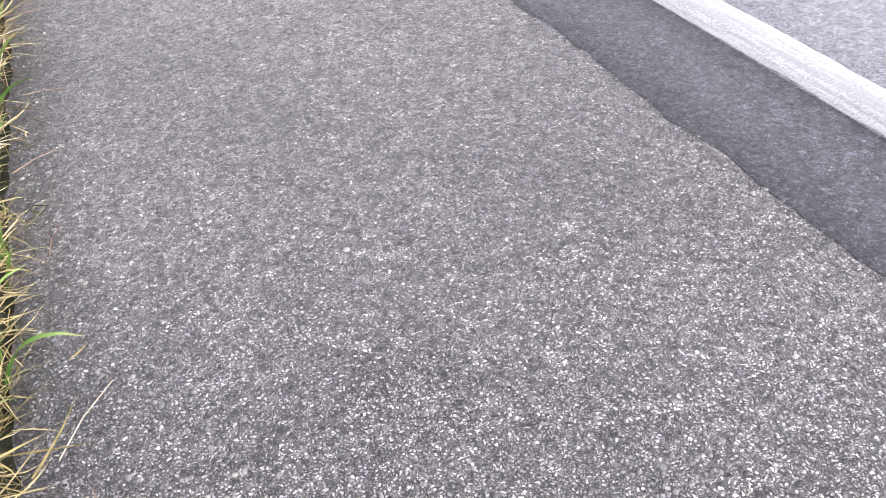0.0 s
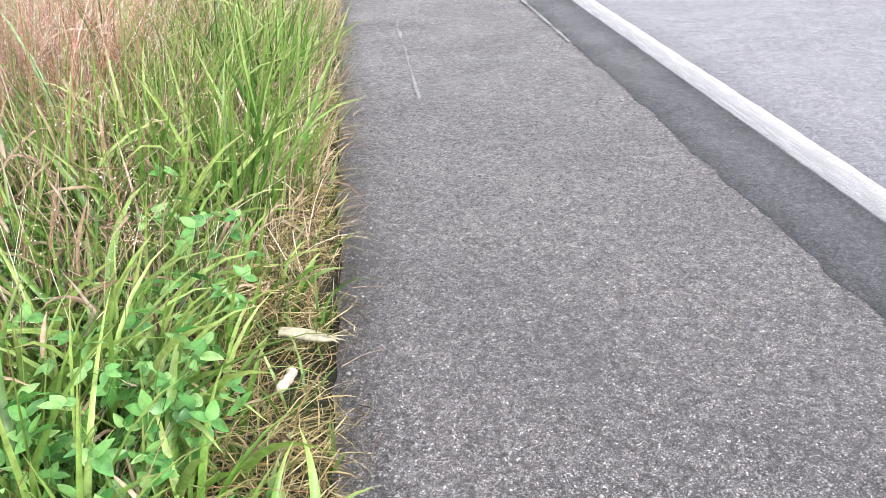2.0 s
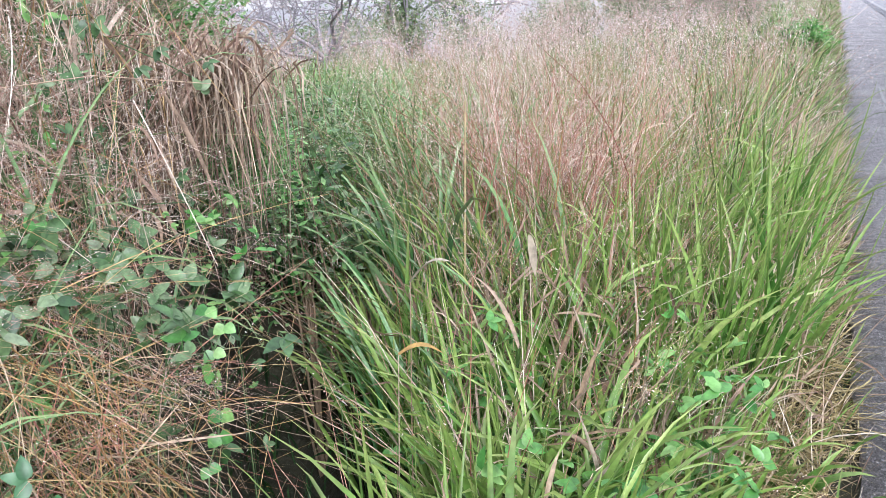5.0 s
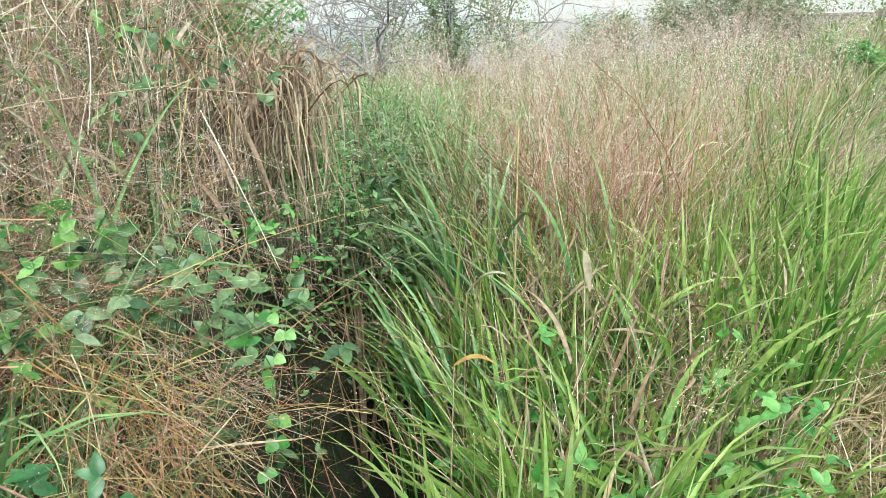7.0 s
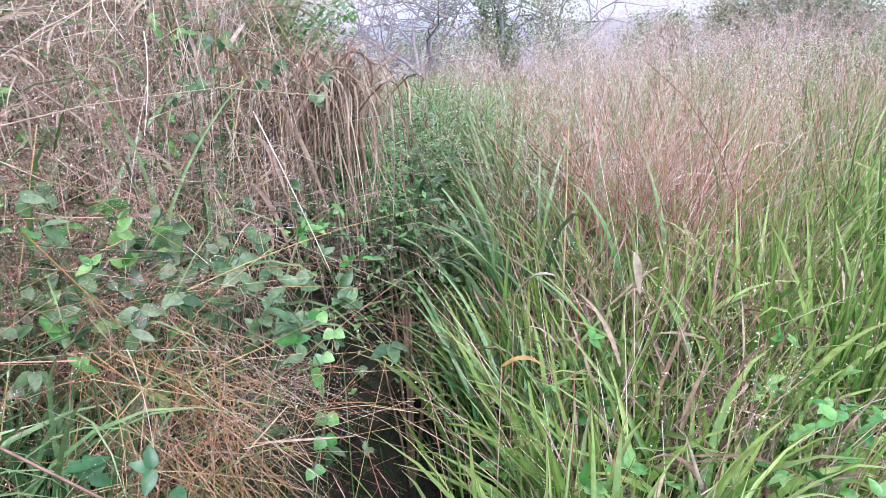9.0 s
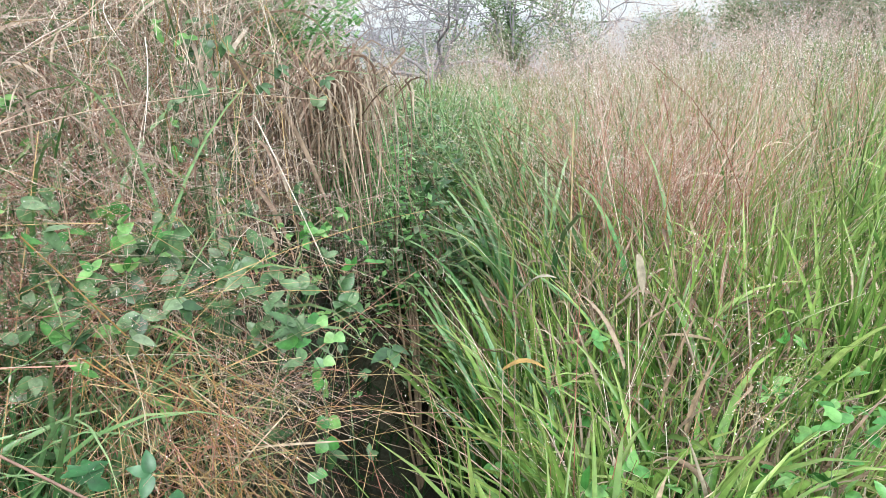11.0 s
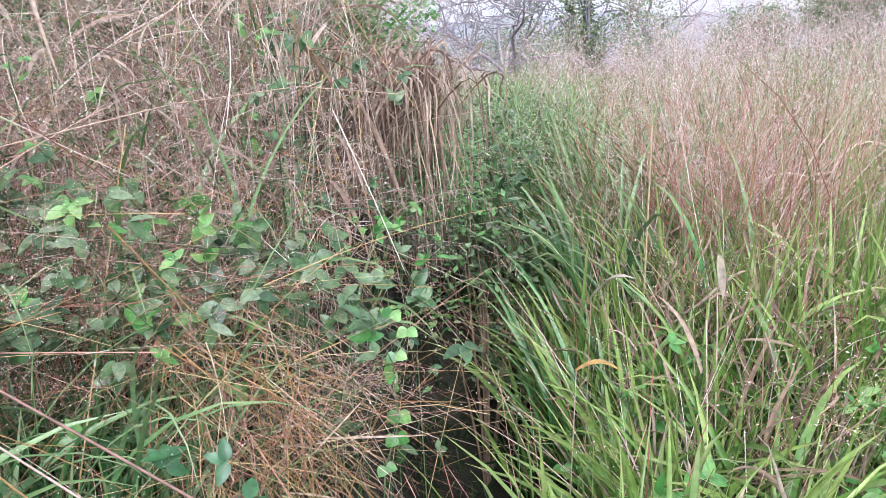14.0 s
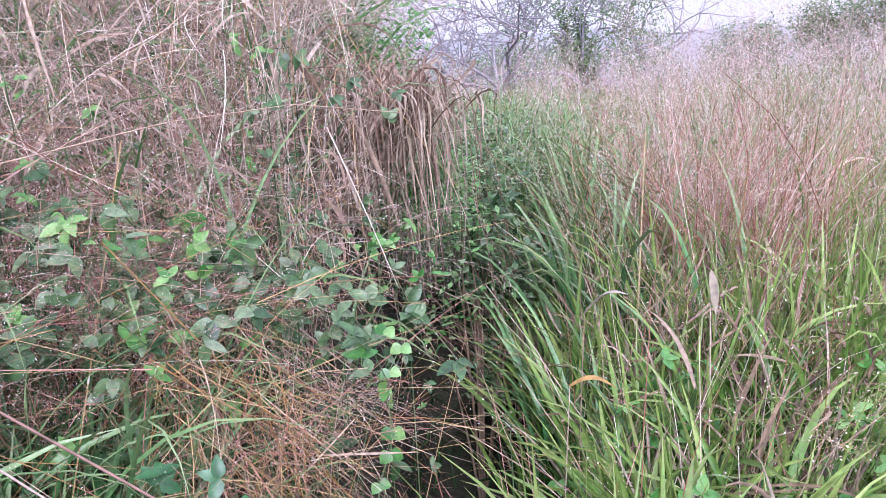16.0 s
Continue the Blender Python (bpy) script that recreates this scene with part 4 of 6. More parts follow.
def one_stalk(i):
    r = np.random.default_rng(700 + i)
    P = grown(np.zeros((1, 3)), np.array([0.0]), np.array([r.uniform(0.75, 1.25)]), np.radians([r.uniform(1, 20)]), np.radians([r.uniform(5, 85)]), 7, 1.6, 0.3)
    v, q, al = ribbon_arrays(P, np.array([r.uniform(0.0022, 0.0044)]), stem_shape(7), 0.6)
    return mesh_from("stalk", v, q, M_rust if i % 4 else M_red, al)


def one_seed_stalk(i):
    r = np.random.default_rng(800 + i)
    st, se = panicle_arrays(np.zeros((1, 3)), np.array([0.0]), np.array([r.uniform(0.8, 1.25)]), np.radians([r.uniform(1, 14)]), np.radians([r.uniform(10, 85)]), 14, 9, 0.42, 0.15, 0.003)
    return mesh_from("seed_stalk", *st[:2], M_red, st[2]), mesh_from("seed_head", *se[:2], M_pink, se[2])


def one_dead_leaf(i):
    r = np.random.default_rng(900 + i)
    P = grown(np.zeros((1, 3)), np.array([0.0]), np.array([r.uniform(0.12, 0.32)]), np.radians([r.uniform(10, 80)]), np.radians([r.uniform(90, 175)]), 7, 1.0, 0.6)
    v, q, al = ribbon_arrays(P, np.array([r.uniform(0.006, 0.014)]), blade_shape(7), 0.8, 0.4)
    return mesh_from("dead_leaf", v, q, M_brown, al)


THICKET_STALKS = [one_stalk(i) for i in range(14)]
THICKET_SEEDS = [one_seed_stalk(i) for i in range(8)]
THICKET_LEAVES = [one_dead_leaf(i) for i in range(8)]


def thicket(at, n, label, size=1.0):
    """A thicket of upright reddish stalks with open seed heads."""
    r = random.Random(n * 7 + int(at[0] * 100))
    thing = tagged(new("stalk_thicket"), label, "dry grass", "thickets of dry stalks")
    thing.location = (at[0], at[1], float(ground_z(*at)) - 0.02)
    for i in range(n):
        part("stalk", r.choice(THICKET_STALKS), thing, m=pose(r.gauss(0, 0.11), r.gauss(0, 0.11), 0, r.gauss(0, 5), r.gauss(0, 5), r.uniform(0, 360)) @ Matrix.Scale(size * r.uniform(0.75, 1.1), 4))
    for i in range(n // 5):
        stalk_mesh, head_mesh = r.choice(THICKET_SEEDS)
        ob = part("seed_stalk", stalk_mesh, thing, m=pose(r.gauss(0, 0.11), r.gauss(0, 0.11), 0, r.gauss(0, 5), r.gauss(0, 5), r.uniform(0, 360)) @ Matrix.Scale(size * r.uniform(0.75, 1.1), 4))
        tagged(part("seed_head", head_mesh, ob), "airy pinkish-tan seed head", kind="stuff")
    for i in range(n // 4):
        part("dead_leaf", r.choice(THICKET_LEAVES), thing, m=pose(r.gauss(0, 0.11), r.gauss(0, 0.11), r.uniform(0.1, 0.6), 0, 0, r.uniform(0, 360)))


for at_xy, n in (((-2.80, 2.85), 170), ((-2.92, 2.75), 110), ((-2.70, 3.0), 130), ((-2.60, 2.8), 90), ((-2.55, 3.1), 60), ((-2.45, 3.3), 40), ((-3.0, 3.3), 50), ((-2.62, 2.35), 22), ((-2.98, 2.5), 22)):
    thicket(at_xy, n, "thicket of reddish-brown dry stalks with airy seed heads")
for at_xy, n in (((-3.62, 1.42), 60), ((-3.82, 1.52), 60), ((-3.58, 1.52), 40), ((-3.95, 1.35), 60), ((-3.72, 1.22), 40), ((-4.1, 1.75), 50)):
    thicket(at_xy, n, "thicket of reddish dead stalks on the crest of the bank", 0.62)
verge()
bank()
field()


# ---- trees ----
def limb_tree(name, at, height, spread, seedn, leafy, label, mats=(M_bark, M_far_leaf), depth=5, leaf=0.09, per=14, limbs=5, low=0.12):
    r = np.random.default_rng(seedn)
    thing = tagged(new(name), label, "tree")
    thing.location = (at[0], at[1], float(ground_z(at[0], at[1])) - 0.05)
    twigs, tips, limb_chunks = [], [], []
    top = low * height
    trunk = tube([(0, 0, -0.1), (0.03, 0.02, top * 0.5), (0.0, 0.0, top)], [height * 0.022, height * 0.018, height * 0.014], 8)
    part("trunk", mesh_from("trunk", trunk[0], trunk[1], mats[0]), thing)

    def branch(p, d, ln, rad0, lev, chunks):
        rad0 = max(rad0, 0.008)
        pts = [np.array(p)]
        dd = np.array(d)
        for _ in range(3):
            dd = dd + r.normal(size=3) * 0.22 + np.array([0, 0, 0.03])
            dd /= np.linalg.norm(dd)
            pts.append(pts[-1] + dd * ln / 3)
        chunks.append(tube(pts, np.linspace(rad0, rad0 * 0.55, 4), 5 if lev < 2 else 3))
        if lev >= depth:
            tips.append(pts[-1]), tips.append(pts[-2])
            return
        for i in range(3 if lev < depth - 1 else 4):
            side = r.normal(size=3)
            side[2] *= 0.5
            nd = dd * 0.75 + side * 0.55
            nd /= np.linalg.norm(nd)
            branch(pts[-1 - (i % 3 == 2)], nd, ln * r.uniform(0.55, 0.8), rad0 * 0.55, lev + 1, chunks)

    for i in range(limbs):
        a = 6.283 * i / limbs + r.uniform(-0.4, 0.4)
        tilt = r.uniform(0.35, 1.0) * spread
        d = np.array([np.cos(a) * tilt, np.sin(a) * tilt, 1.0])
        chunks = []
        branch((0, 0, top * 0.98), d / np.linalg.norm(d), height * r.uniform(0.28, 0.36), height * 0.010, 1, chunks)
        v, q, al = joined(chunks)
        part("limb", mesh_from("limb", v, q, mats[0]), thing)
    if leafy:
        tip = np.array(tips)
        c = np.repeat(tip, per, 0)
        c = c + r.normal(size=c.shape) * height * 0.05
        d1 = unit(r.normal(size=c.shape)) * leaf * r.uniform(0.6, 1.3, (len(c), 1))
        d2 = unit(np.cross(d1, r.normal(size=c.shape))) * leaf * 0.5
        V = np.stack([c - d1, c + d2, c + d1, c - d2], 1).reshape(-1, 3)
        tagged(part("crown", mesh_from("crown", V, np.arange(len(c) * 4).reshape(-1, 4), mats[1], smooth=False), thing), kind="stuff")
    return thing


def bush(name, at, w, h, seedn, label, leaf=0.06, n=5000, mat=None, low=0.55, lean=(0, 0)):
    """A shrub: stems from one root, and leaves in uneven clumps."""
    r = np.random.default_rng(seedn)
    thing = tagged(new(name), label, "bush")
    thing.location = (at[0], at[1], float(ground_z(at[0], at[1])) - 0.03)
    ends = []
    for i in range(14):
        a = r.uniform(0, 6.283)
        q = r.uniform(0.1, 1) ** 0.7
        e = np.array([np.cos(a) * w * 0.5 * q, np.sin(a) * w * 0.5 * q, h * r.uniform(low, 1.0) * (1.1 - 0.35 * q * (1.55 - low))])
        e = e + np.array([lean[0], lean[1], 0])
        m = e * 0.5 + r.normal(size=3) * 0.06 * w + np.array([0, 0, 0.08 * h])
        v, q, _ = tube([(0, 0, -0.05), m * 0.5, m, e], [f * h * (1 if w > 1 else 0.35) for f in (0.016, 0.012, 0.008, 0.003)], 4)
        part("stem", mesh_from("stem", v, q, M_stem), thing)
        ends += [e, m, (e + m) / 2] if low < 0.6 else [e, e * 0.92 + m * 0.08, e * 0.82 + m * 0.18]
    ends = np.array(ends)
    ends = np.concatenate([ends, ends[r.integers(0, len(ends), 40)] + r.normal(size=(40, 3)) * np.array([w, w, min(h, 1.4 * w)]) * 0.13])
    c = ends[r.integers(0, len(ends), n)] + r.normal(size=(n, 3)) * np.array([w, w, min(h, 1.4 * w)]) * 0.075
    c[:, 2] = np.maximum(c[:, 2], 0.02)
    d1 = unit(r.normal(size=c.shape) * np.array([1, 1, 0.5])) * leaf * r.uniform(0.6, 1.3, (n, 1))
    d2 = unit(np.cross(d1, r.normal(size=c.shape) * 0.4 + np.array([0, 0, 1.0]))) * leaf * 0.5
    V = np.stack([c - d1, c + d2, c + d1, c - d2], 1).reshape(-1, 3)
    tagged(part("foliage", mesh_from("foliage", V, np.arange(n * 4).reshape(-1, 4), mat or M_far_leaf, smooth=False), thing), kind="stuff")
    return thing


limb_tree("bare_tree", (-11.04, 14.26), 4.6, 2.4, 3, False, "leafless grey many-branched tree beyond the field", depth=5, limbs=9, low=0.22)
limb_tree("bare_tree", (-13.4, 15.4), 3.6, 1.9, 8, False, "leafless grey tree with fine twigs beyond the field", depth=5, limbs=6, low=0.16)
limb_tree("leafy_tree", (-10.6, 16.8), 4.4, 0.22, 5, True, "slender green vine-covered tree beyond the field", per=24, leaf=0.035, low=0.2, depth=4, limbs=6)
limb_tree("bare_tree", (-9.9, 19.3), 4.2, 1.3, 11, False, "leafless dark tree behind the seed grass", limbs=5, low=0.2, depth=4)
for i, (x, y, w, h) in enumerate(((-10.6, 16.75, 1.1, 2.9), (-10.5, 26.6, 1.9, 2.0), (-12.4, 26.0, 2.4, 1.6), (-8.3, 22.6, 1.7, 2.0), (-7.3, 24.0, 1.5, 2.05), (-6.6, 24.6, 1.7, 1.75), (-5.7, 24.3, 1.9, 2.45), (-4.9, 24.8, 1.6, 1.75), (-4.15, 24.6, 1.3, 1.75), (-18.5, 20, 5, 1.9), (-16.5, 24, 5, 2.3))):
    bush("bush", (x, y), w, h, 40 + i, "dense green bush at the far side of the field", 0.05, 6000)
for i in range(12):
    bush("bush", (16.5 + 2.0 * math.sin(i * 2.1), 4 + i * 6.5), 6.0, 3.6, 70 + i, "dark green bush across the road", 0.12, 2600)


# ---- misty distance painted on a glowing backdrop beyond the falling land ----
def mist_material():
    mat, nt, bsdf = nodes_of("painted_mist_glow")
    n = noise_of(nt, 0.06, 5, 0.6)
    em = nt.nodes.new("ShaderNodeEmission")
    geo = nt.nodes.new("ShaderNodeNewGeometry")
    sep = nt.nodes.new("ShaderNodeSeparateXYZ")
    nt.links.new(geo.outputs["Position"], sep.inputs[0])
    # Haze is painted as glow, paler towards the top of the sheet.
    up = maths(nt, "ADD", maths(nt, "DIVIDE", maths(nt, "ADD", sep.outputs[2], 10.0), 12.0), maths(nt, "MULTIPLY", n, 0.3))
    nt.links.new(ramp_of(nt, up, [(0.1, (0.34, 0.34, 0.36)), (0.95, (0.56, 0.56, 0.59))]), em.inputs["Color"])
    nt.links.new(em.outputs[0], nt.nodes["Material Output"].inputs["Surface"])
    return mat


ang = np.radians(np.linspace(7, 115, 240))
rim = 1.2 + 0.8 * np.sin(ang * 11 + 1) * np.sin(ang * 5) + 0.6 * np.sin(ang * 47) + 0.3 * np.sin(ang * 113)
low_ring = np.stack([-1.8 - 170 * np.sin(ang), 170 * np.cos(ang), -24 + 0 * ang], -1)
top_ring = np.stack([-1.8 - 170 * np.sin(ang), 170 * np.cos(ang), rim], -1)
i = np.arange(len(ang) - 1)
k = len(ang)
tagged(new("backdrop", mesh_from("backdrop", np.concatenate([low_ring, top_ring]), np.stack([i, i + 1, i + 1 + k, i + k], -1), mist_material())), "glowing backdrop painted as pale misty land in the far distance", "distance", kind="structure")


# ---- plants that one can pick out ----
def leaf_blade(length, width, nx=6, cup=0.25, droop=0.35, lobes=0.0):
    """One leaflet as vertices and quads: a midrib and two halves, from its stalk along +y."""
    s = np.linspace(0, 1, nx)
    half = width / 2 * np.sin(np.pi * np.clip(s, 0, 1) ** 0.72) ** 0.8 * (1 - 0.2 * s) + 0.0004
    half = half * (1 + lobes * np.cos(s * 9))
    z = -droop * length * s ** 2 * 0.5
    V = np.stack([np.stack([-half, s * length, z + cup * half], -1), np.stack([0 * s, s * length, z], -1), np.stack([half, s * length, z + cup * half], -1)], 1)
    i = (np.arange(nx - 1)[:, None] * 3 + np.arange(2)[None]).ravel()
    return V.reshape(-1, 3), np.stack([i, i + 1, i + 4, i + 3], -1), np.repeat(s, 3)


def turned(v, rz, rx=0.0, at=(0, 0, 0)):
    m = np.array(Euler((rx, 0, rz)).to_matrix())
    return v @ m.T + np.array(at)


def three_leaf(name, size, mat, seedn):
    """A leaf of three leaflets on a short stalk."""
    r = np.random.default_rng(seedn)
    ch = []
    stalk = tube([(0, -0.6 * size, -0.15 * size), (0, -0.3 * size, -0.02 * size), (0, 0, 0)], [0.02 * size] * 3, 3)
    ch.append(stalk)
    for a in (0, 1.25, -1.25):
        v, q, al = leaf_blade(size * r.uniform(0.95, 1.2), size * r.uniform(0.58, 0.74), 9, r.uniform(0.05, 0.4), r.uniform(0.1, 0.7), 0.05)
        ch.append((turned(v, a + r.normal() * 0.18, r.normal() * 0.3), q, al))
    v, q, al = joined(ch)
    return mesh_from(name, v, q, mat, al)


def pair_leaf(name, size, mat, seedn):
    r = np.random.default_rng(seedn)
    ch = [tube([(0, -0.5 * size, -0.1 * size), (0, 0, 0)], [0.02 * size] * 2, 3)]
    for a in (0.95, -0.95):
        v, q, al = leaf_blade(size * r.uniform(0.9, 1.05), size * 0.95, 8, 0.10, r.uniform(0.2, 0.5))
        ch.append((turned(v, a, r.normal() * 0.15), q, al))
    v, q, al = joined(ch)
    return mesh_from(name, v, q, mat, al)


LEAVES_BRIGHT = [three_leaf("leaf", s, M_vine, i) for i, s in enumerate((0.026, 0.032, 0.040))]
LEAVES_DULL = [three_leaf("leaf", s, M_vine_dull, 9 + i) for i, s in enumerate((0.030, 0.036, 0.043))]
LEAVES_MID = [three_leaf("leaf", s, M_vine_dull, 40 + i) for i, s in enumerate((0.022, 0.028))]
LEAVES_SMALL = [three_leaf("leaf", s, M_vine, 30 + i) for i, s in enumerate((0.015, 0.019, 0.023))]
PAIRS = [pair_leaf("leaf", s, M_vine, 20 + i) for i, s in enumerate((0.025, 0.031))]
M_shrub = leaf_material("shrub_leaf", [(0.0, (0.09, 0.27, 0.06)), (0.5, (0.21, 0.46, 0.14)), (1.0, (0.42, 0.64, 0.28))], rough=0.42, glow=0.35, deep=0.95)
M_low = leaf_material("dark_vine_leaf", [(0.0, (0.03, 0.13, 0.04)), (1.0, (0.09, 0.27, 0.09))], rough=0.4, glow=0.2, deep=0.8)
pr = random.Random(12)


def creeper(name, pts, leaves, meshes, label, group, stem_r=0.0016, jitter=0.05, face=0):
    """A climbing stem through pts, with leaves set along it."""
    thing = tagged(new(name), label, "vine", group)
    o = Vector(pts[0])
    thing.location = o
    P = np.array(pts) - np.array(pts[0])
    k = 24
    t = np.linspace(0, len(P) - 1, k)
    i = np.clip(t.astype(int), 0, len(P) - 2)
    w = t - i
    w = (w * w * (3 - 2 * w))[:, None]
    L = P[i] * (1 - w) + P[i + 1] * w
    v, q, al = tube(L, np.linspace(stem_r, stem_r * 0.6, k), 4)
    part("stem", mesh_from("stem", v, q, M_vine_dull, al), thing, "thin green twining stem")
    for j in range(leaves):
        c = L[int(k * (0.12 + 0.88 * j / max(1, leaves)))]
        p = c + np.array([pr.gauss(0, jitter), pr.gauss(0, jitter), pr.gauss(0.01, jitter * 0.7)])
        m = pose(p[0], p[1], p[2], pr.gauss(25, 22), pr.gauss(0, 20), pr.uniform(0, 360))
        if face:
            lit = Vector((0.45, 0.9, 0))
            m = Matrix.Translation(p) @ Matrix.Rotation(radians(pr.gauss(face, 20)), 4, lit) @ pose(0, 0, 0, pr.gauss(0, 18), pr.gauss(0, 18), pr.uniform(0, 360))
        part("leaf", pr.choice(meshes), thing, m=m)
    return thing


def on_ground(x, y, up=0.0):
    return (x, y, float(ground_z(x, y)) + up)


# -- what is mixed into the verge: folded dead leaves, wiry seed heads, taller blades, straw over the asphalt's edge --
def verge_mixture():
    n = 230
    x, y = scatter(n, -3.3, -1.95, 0.7, 3.8, lambda x, y: right_side(x, y) & (away(x, y) > 1.25))
    base = seat(x, y)
    base[:, 2] += U(0.1, 0.42, n) * np.clip((-1.6 - x) / 0.6, 0.2, 1)
    b = blade_mesh("folded_dead_leaves", M_dry, base, U(0, 6.28, n), U(0.10, 0.28, n), rad(0, 70, n), rad(30, 160, n), U(0.006, 0.014, n), 9, 2.6, 0.6, 1.0, 0.5)
    stuff("folded_dead_leaves", b, "broad pale tan dead leaves folded over in the green verge", "dry grass")
    n = 170
    x, y = scatter(n, -3.3, -2.0, 1.0, 4.0, lambda x, y: right_side(x, y) & (away(x, y) > 1.4))
    st, se = panicle_arrays(seat(x, y), U(0, 6.28, n), U(0.5, 0.85, n), rad(2, 35, n), rad(20, 95, n), 9, 6, 0.4, 0.12, 0.003, 0.002)
    stuff("wiry_stalks", mesh_from("wiry_stalks", *st[:2], M_straw_stem, st[2]), "wiry orange seed stalks leaning through the green verge", "seed grass")
    stuff("wiry_seed_heads", mesh_from("wiry_seed_heads", *se[:2], M_pink, se[2]), "sparse dewy seed heads over the green verge", "seed grass")
    n = 650
    x, y, az, out = tufted(n, 110, -4.0, -2.0, 2.7, 5.2, right_side, 0.07)
    b = blade_mesh("tall_blades", M_green, seat(x, y), az, U(0.65, 1.0, n), np.radians(1 + 9 * out), rad(8, 95, n), U(0.007, 0.016, n), 8, 2.2, 0.3, 0.7, 0.4)
    stuff("tall_blades", b, "tall green blades standing among the reddish seed stalks", "grass")
    n = 420
    x, y, az, out = tufted(n, 14, -2.95, -2.35, 2.5, 3.6, right_side, 0.1)
    b = blade_mesh("red_thicket", M_rust, seat(x, y), U(0, 6.28, n), U(0.7, 1.15, n), rad(1, 22, n), rad(10, 60, n), U(0.0018, 0.0036, n), 6, 1.3, 0.3, 0.6, stem=True)
    stuff("red_thicket", b, "thicket of rust-red dry stalks in the green verge", "dry grass")
    n = 1500
    x, y = scatter(n, -1.76, -1.56, 0.3, 5.0, lambda x, y: U(0, 1, len(x)) < np.exp(-np.clip(x + 1.68, 0, 1) / 0.018) * (0.5 + 0.5 * np.sin(9 * y + 2 * np.sin(4 * y))))
    base = np.stack([x, y, U(0.004, 0.02, n)], -1)
    b = blade_mesh("edge_litter", M_olive_straw, base, U(0, 6.28, n), U(0.03, 0.14, n), rad(78, 91, n), rad(84, 92, n), U(0.0013, 0.004, n), 4, 1.0, 0.6, 0.8)
    stuff("edge_litter", b, "short straw litter lapping over the asphalt's edge", "straw")
    n = 210
    turn, r = np.radians(U(58, 88, n)), U(1.3, 1.72, n)
    x, y = -1.81 - r * np.sin(turn), r * np.cos(turn)
    b = blade_mesh("drooping_blades", M_blue, seat(x, y), U(0, 6.28, n), U(0.35, 0.7, n) + (0.45 - ground_z(x, y)) * 0.6, rad(1, 20, n), rad(60, 160, n), U(0.006, 0.013, n), 14, 2.8, 0.4, 0.6, 0.4)
    stuff("drooping_blades", b, "grey-green blades drooping among the creepers", "grass")
    n = 160
    turn, r = np.radians(U(46, 84, n)), U(1.5, 1.85, n)
    x, y = -1.81 - r * np.sin(turn), r * np.cos(turn)
    b = blade_mesh("orange_stems", M_straw_stem, seat(x, y), U(0, 6.28, n), U(0.45, 0.8, n) + (0.45 - ground_z(x, y)) * 0.5, rad(5, 50, n), rad(30, 120, n), U(0.002, 0.0042, n), 9, 1.4, 0.3, 0.6, stem=True)
    stuff("orange_stems", b, "bent orange dry stems crossing over the creepers", "dry grass")


verge_mixture()

# the creeper hanging at the mouth of the gully, with paired leaves
root = on_ground(-2.84, 0.96)
hang = tagged(new("creeper"), "bright green creeper with paired round leaves climbing dry stalks", "vine")
hang.location = root
nodes_at = [(-2.781, 0.995, 0.274), (-2.763, 1.012, 0.337), (-2.757, 1.017, 0.383), (-2.762, 1.013, 0.465), (-2.755, 1.019, 0.503), (-2.737, 1.035, 0.549), (-2.755, 1.019, 0.586)]
lp = np.array([root] + nodes_at) - np.array(root)
v, q, al = tube(lp, np.linspace(0.002, 0.001, len(lp)), 4)
part("stem", mesh_from("stem", v, q, M_vine_dull, al), hang, "thin green twining stem")
for (x, y, z), mesh_i, turn in zip(nodes_at, (0, 1, 1, 0, 0, 0, 0), (200, 190, 175, 90, 185, 170, 150)):
    part("leaf", PAIRS[mesh_i], hang, m=pose(x - root[0], y - root[1], z - root[2], 55, 0, 45 + (turn - 180) * 0.4) @ pose(0, 0, 0, 0, 0, 180 + (turn - 180) * 0.6))

# creepers over the near face of the bank
def canopy(turn, f):
    """A place on the leafy face of the bank: turn in degrees from the road's line, f from its top edge (0) down to its foot (1)."""
    top = 0.60 + 0.0125 * (turn - 45.0)
    r = 1.62 - 0.36 * f + 0.10 * math.sin(turn * 0.4)
    a = math.radians(turn)
    return (-1.81 - r * math.sin(a), r * math.cos(a) - 0.02, top - f * (0.20 + 0.006 * (turn - 45.0)))


for i in range(28):
    turn = pr.uniform(44, 74)
    f = pr.uniform(0, 1) * (min(0.85, max(0.22, 0.22 + (turn - 52.0) * 0.07)) if turn < 65 else 0.4)
    way = pr.choice((-1, 1)) * pr.uniform(3, 7)
    p0 = canopy(turn, f + 0.15)
    pts = [on_ground(p0[0] - 0.05, p0[1] + 0.03), canopy(turn, f), canopy(turn + way * 0.5, f + pr.uniform(-0.1, 0.12)), canopy(turn + way, f + pr.uniform(-0.05, 0.3))]
    creeper("creeper", pts, 8, LEAVES_DULL if i % 3 else LEAVES_DULL + LEAVES_BRIGHT, "grey-green three-leaved creeper sprawling over the dry bank", "creepers on the bank", jitter=0.055, face=32)
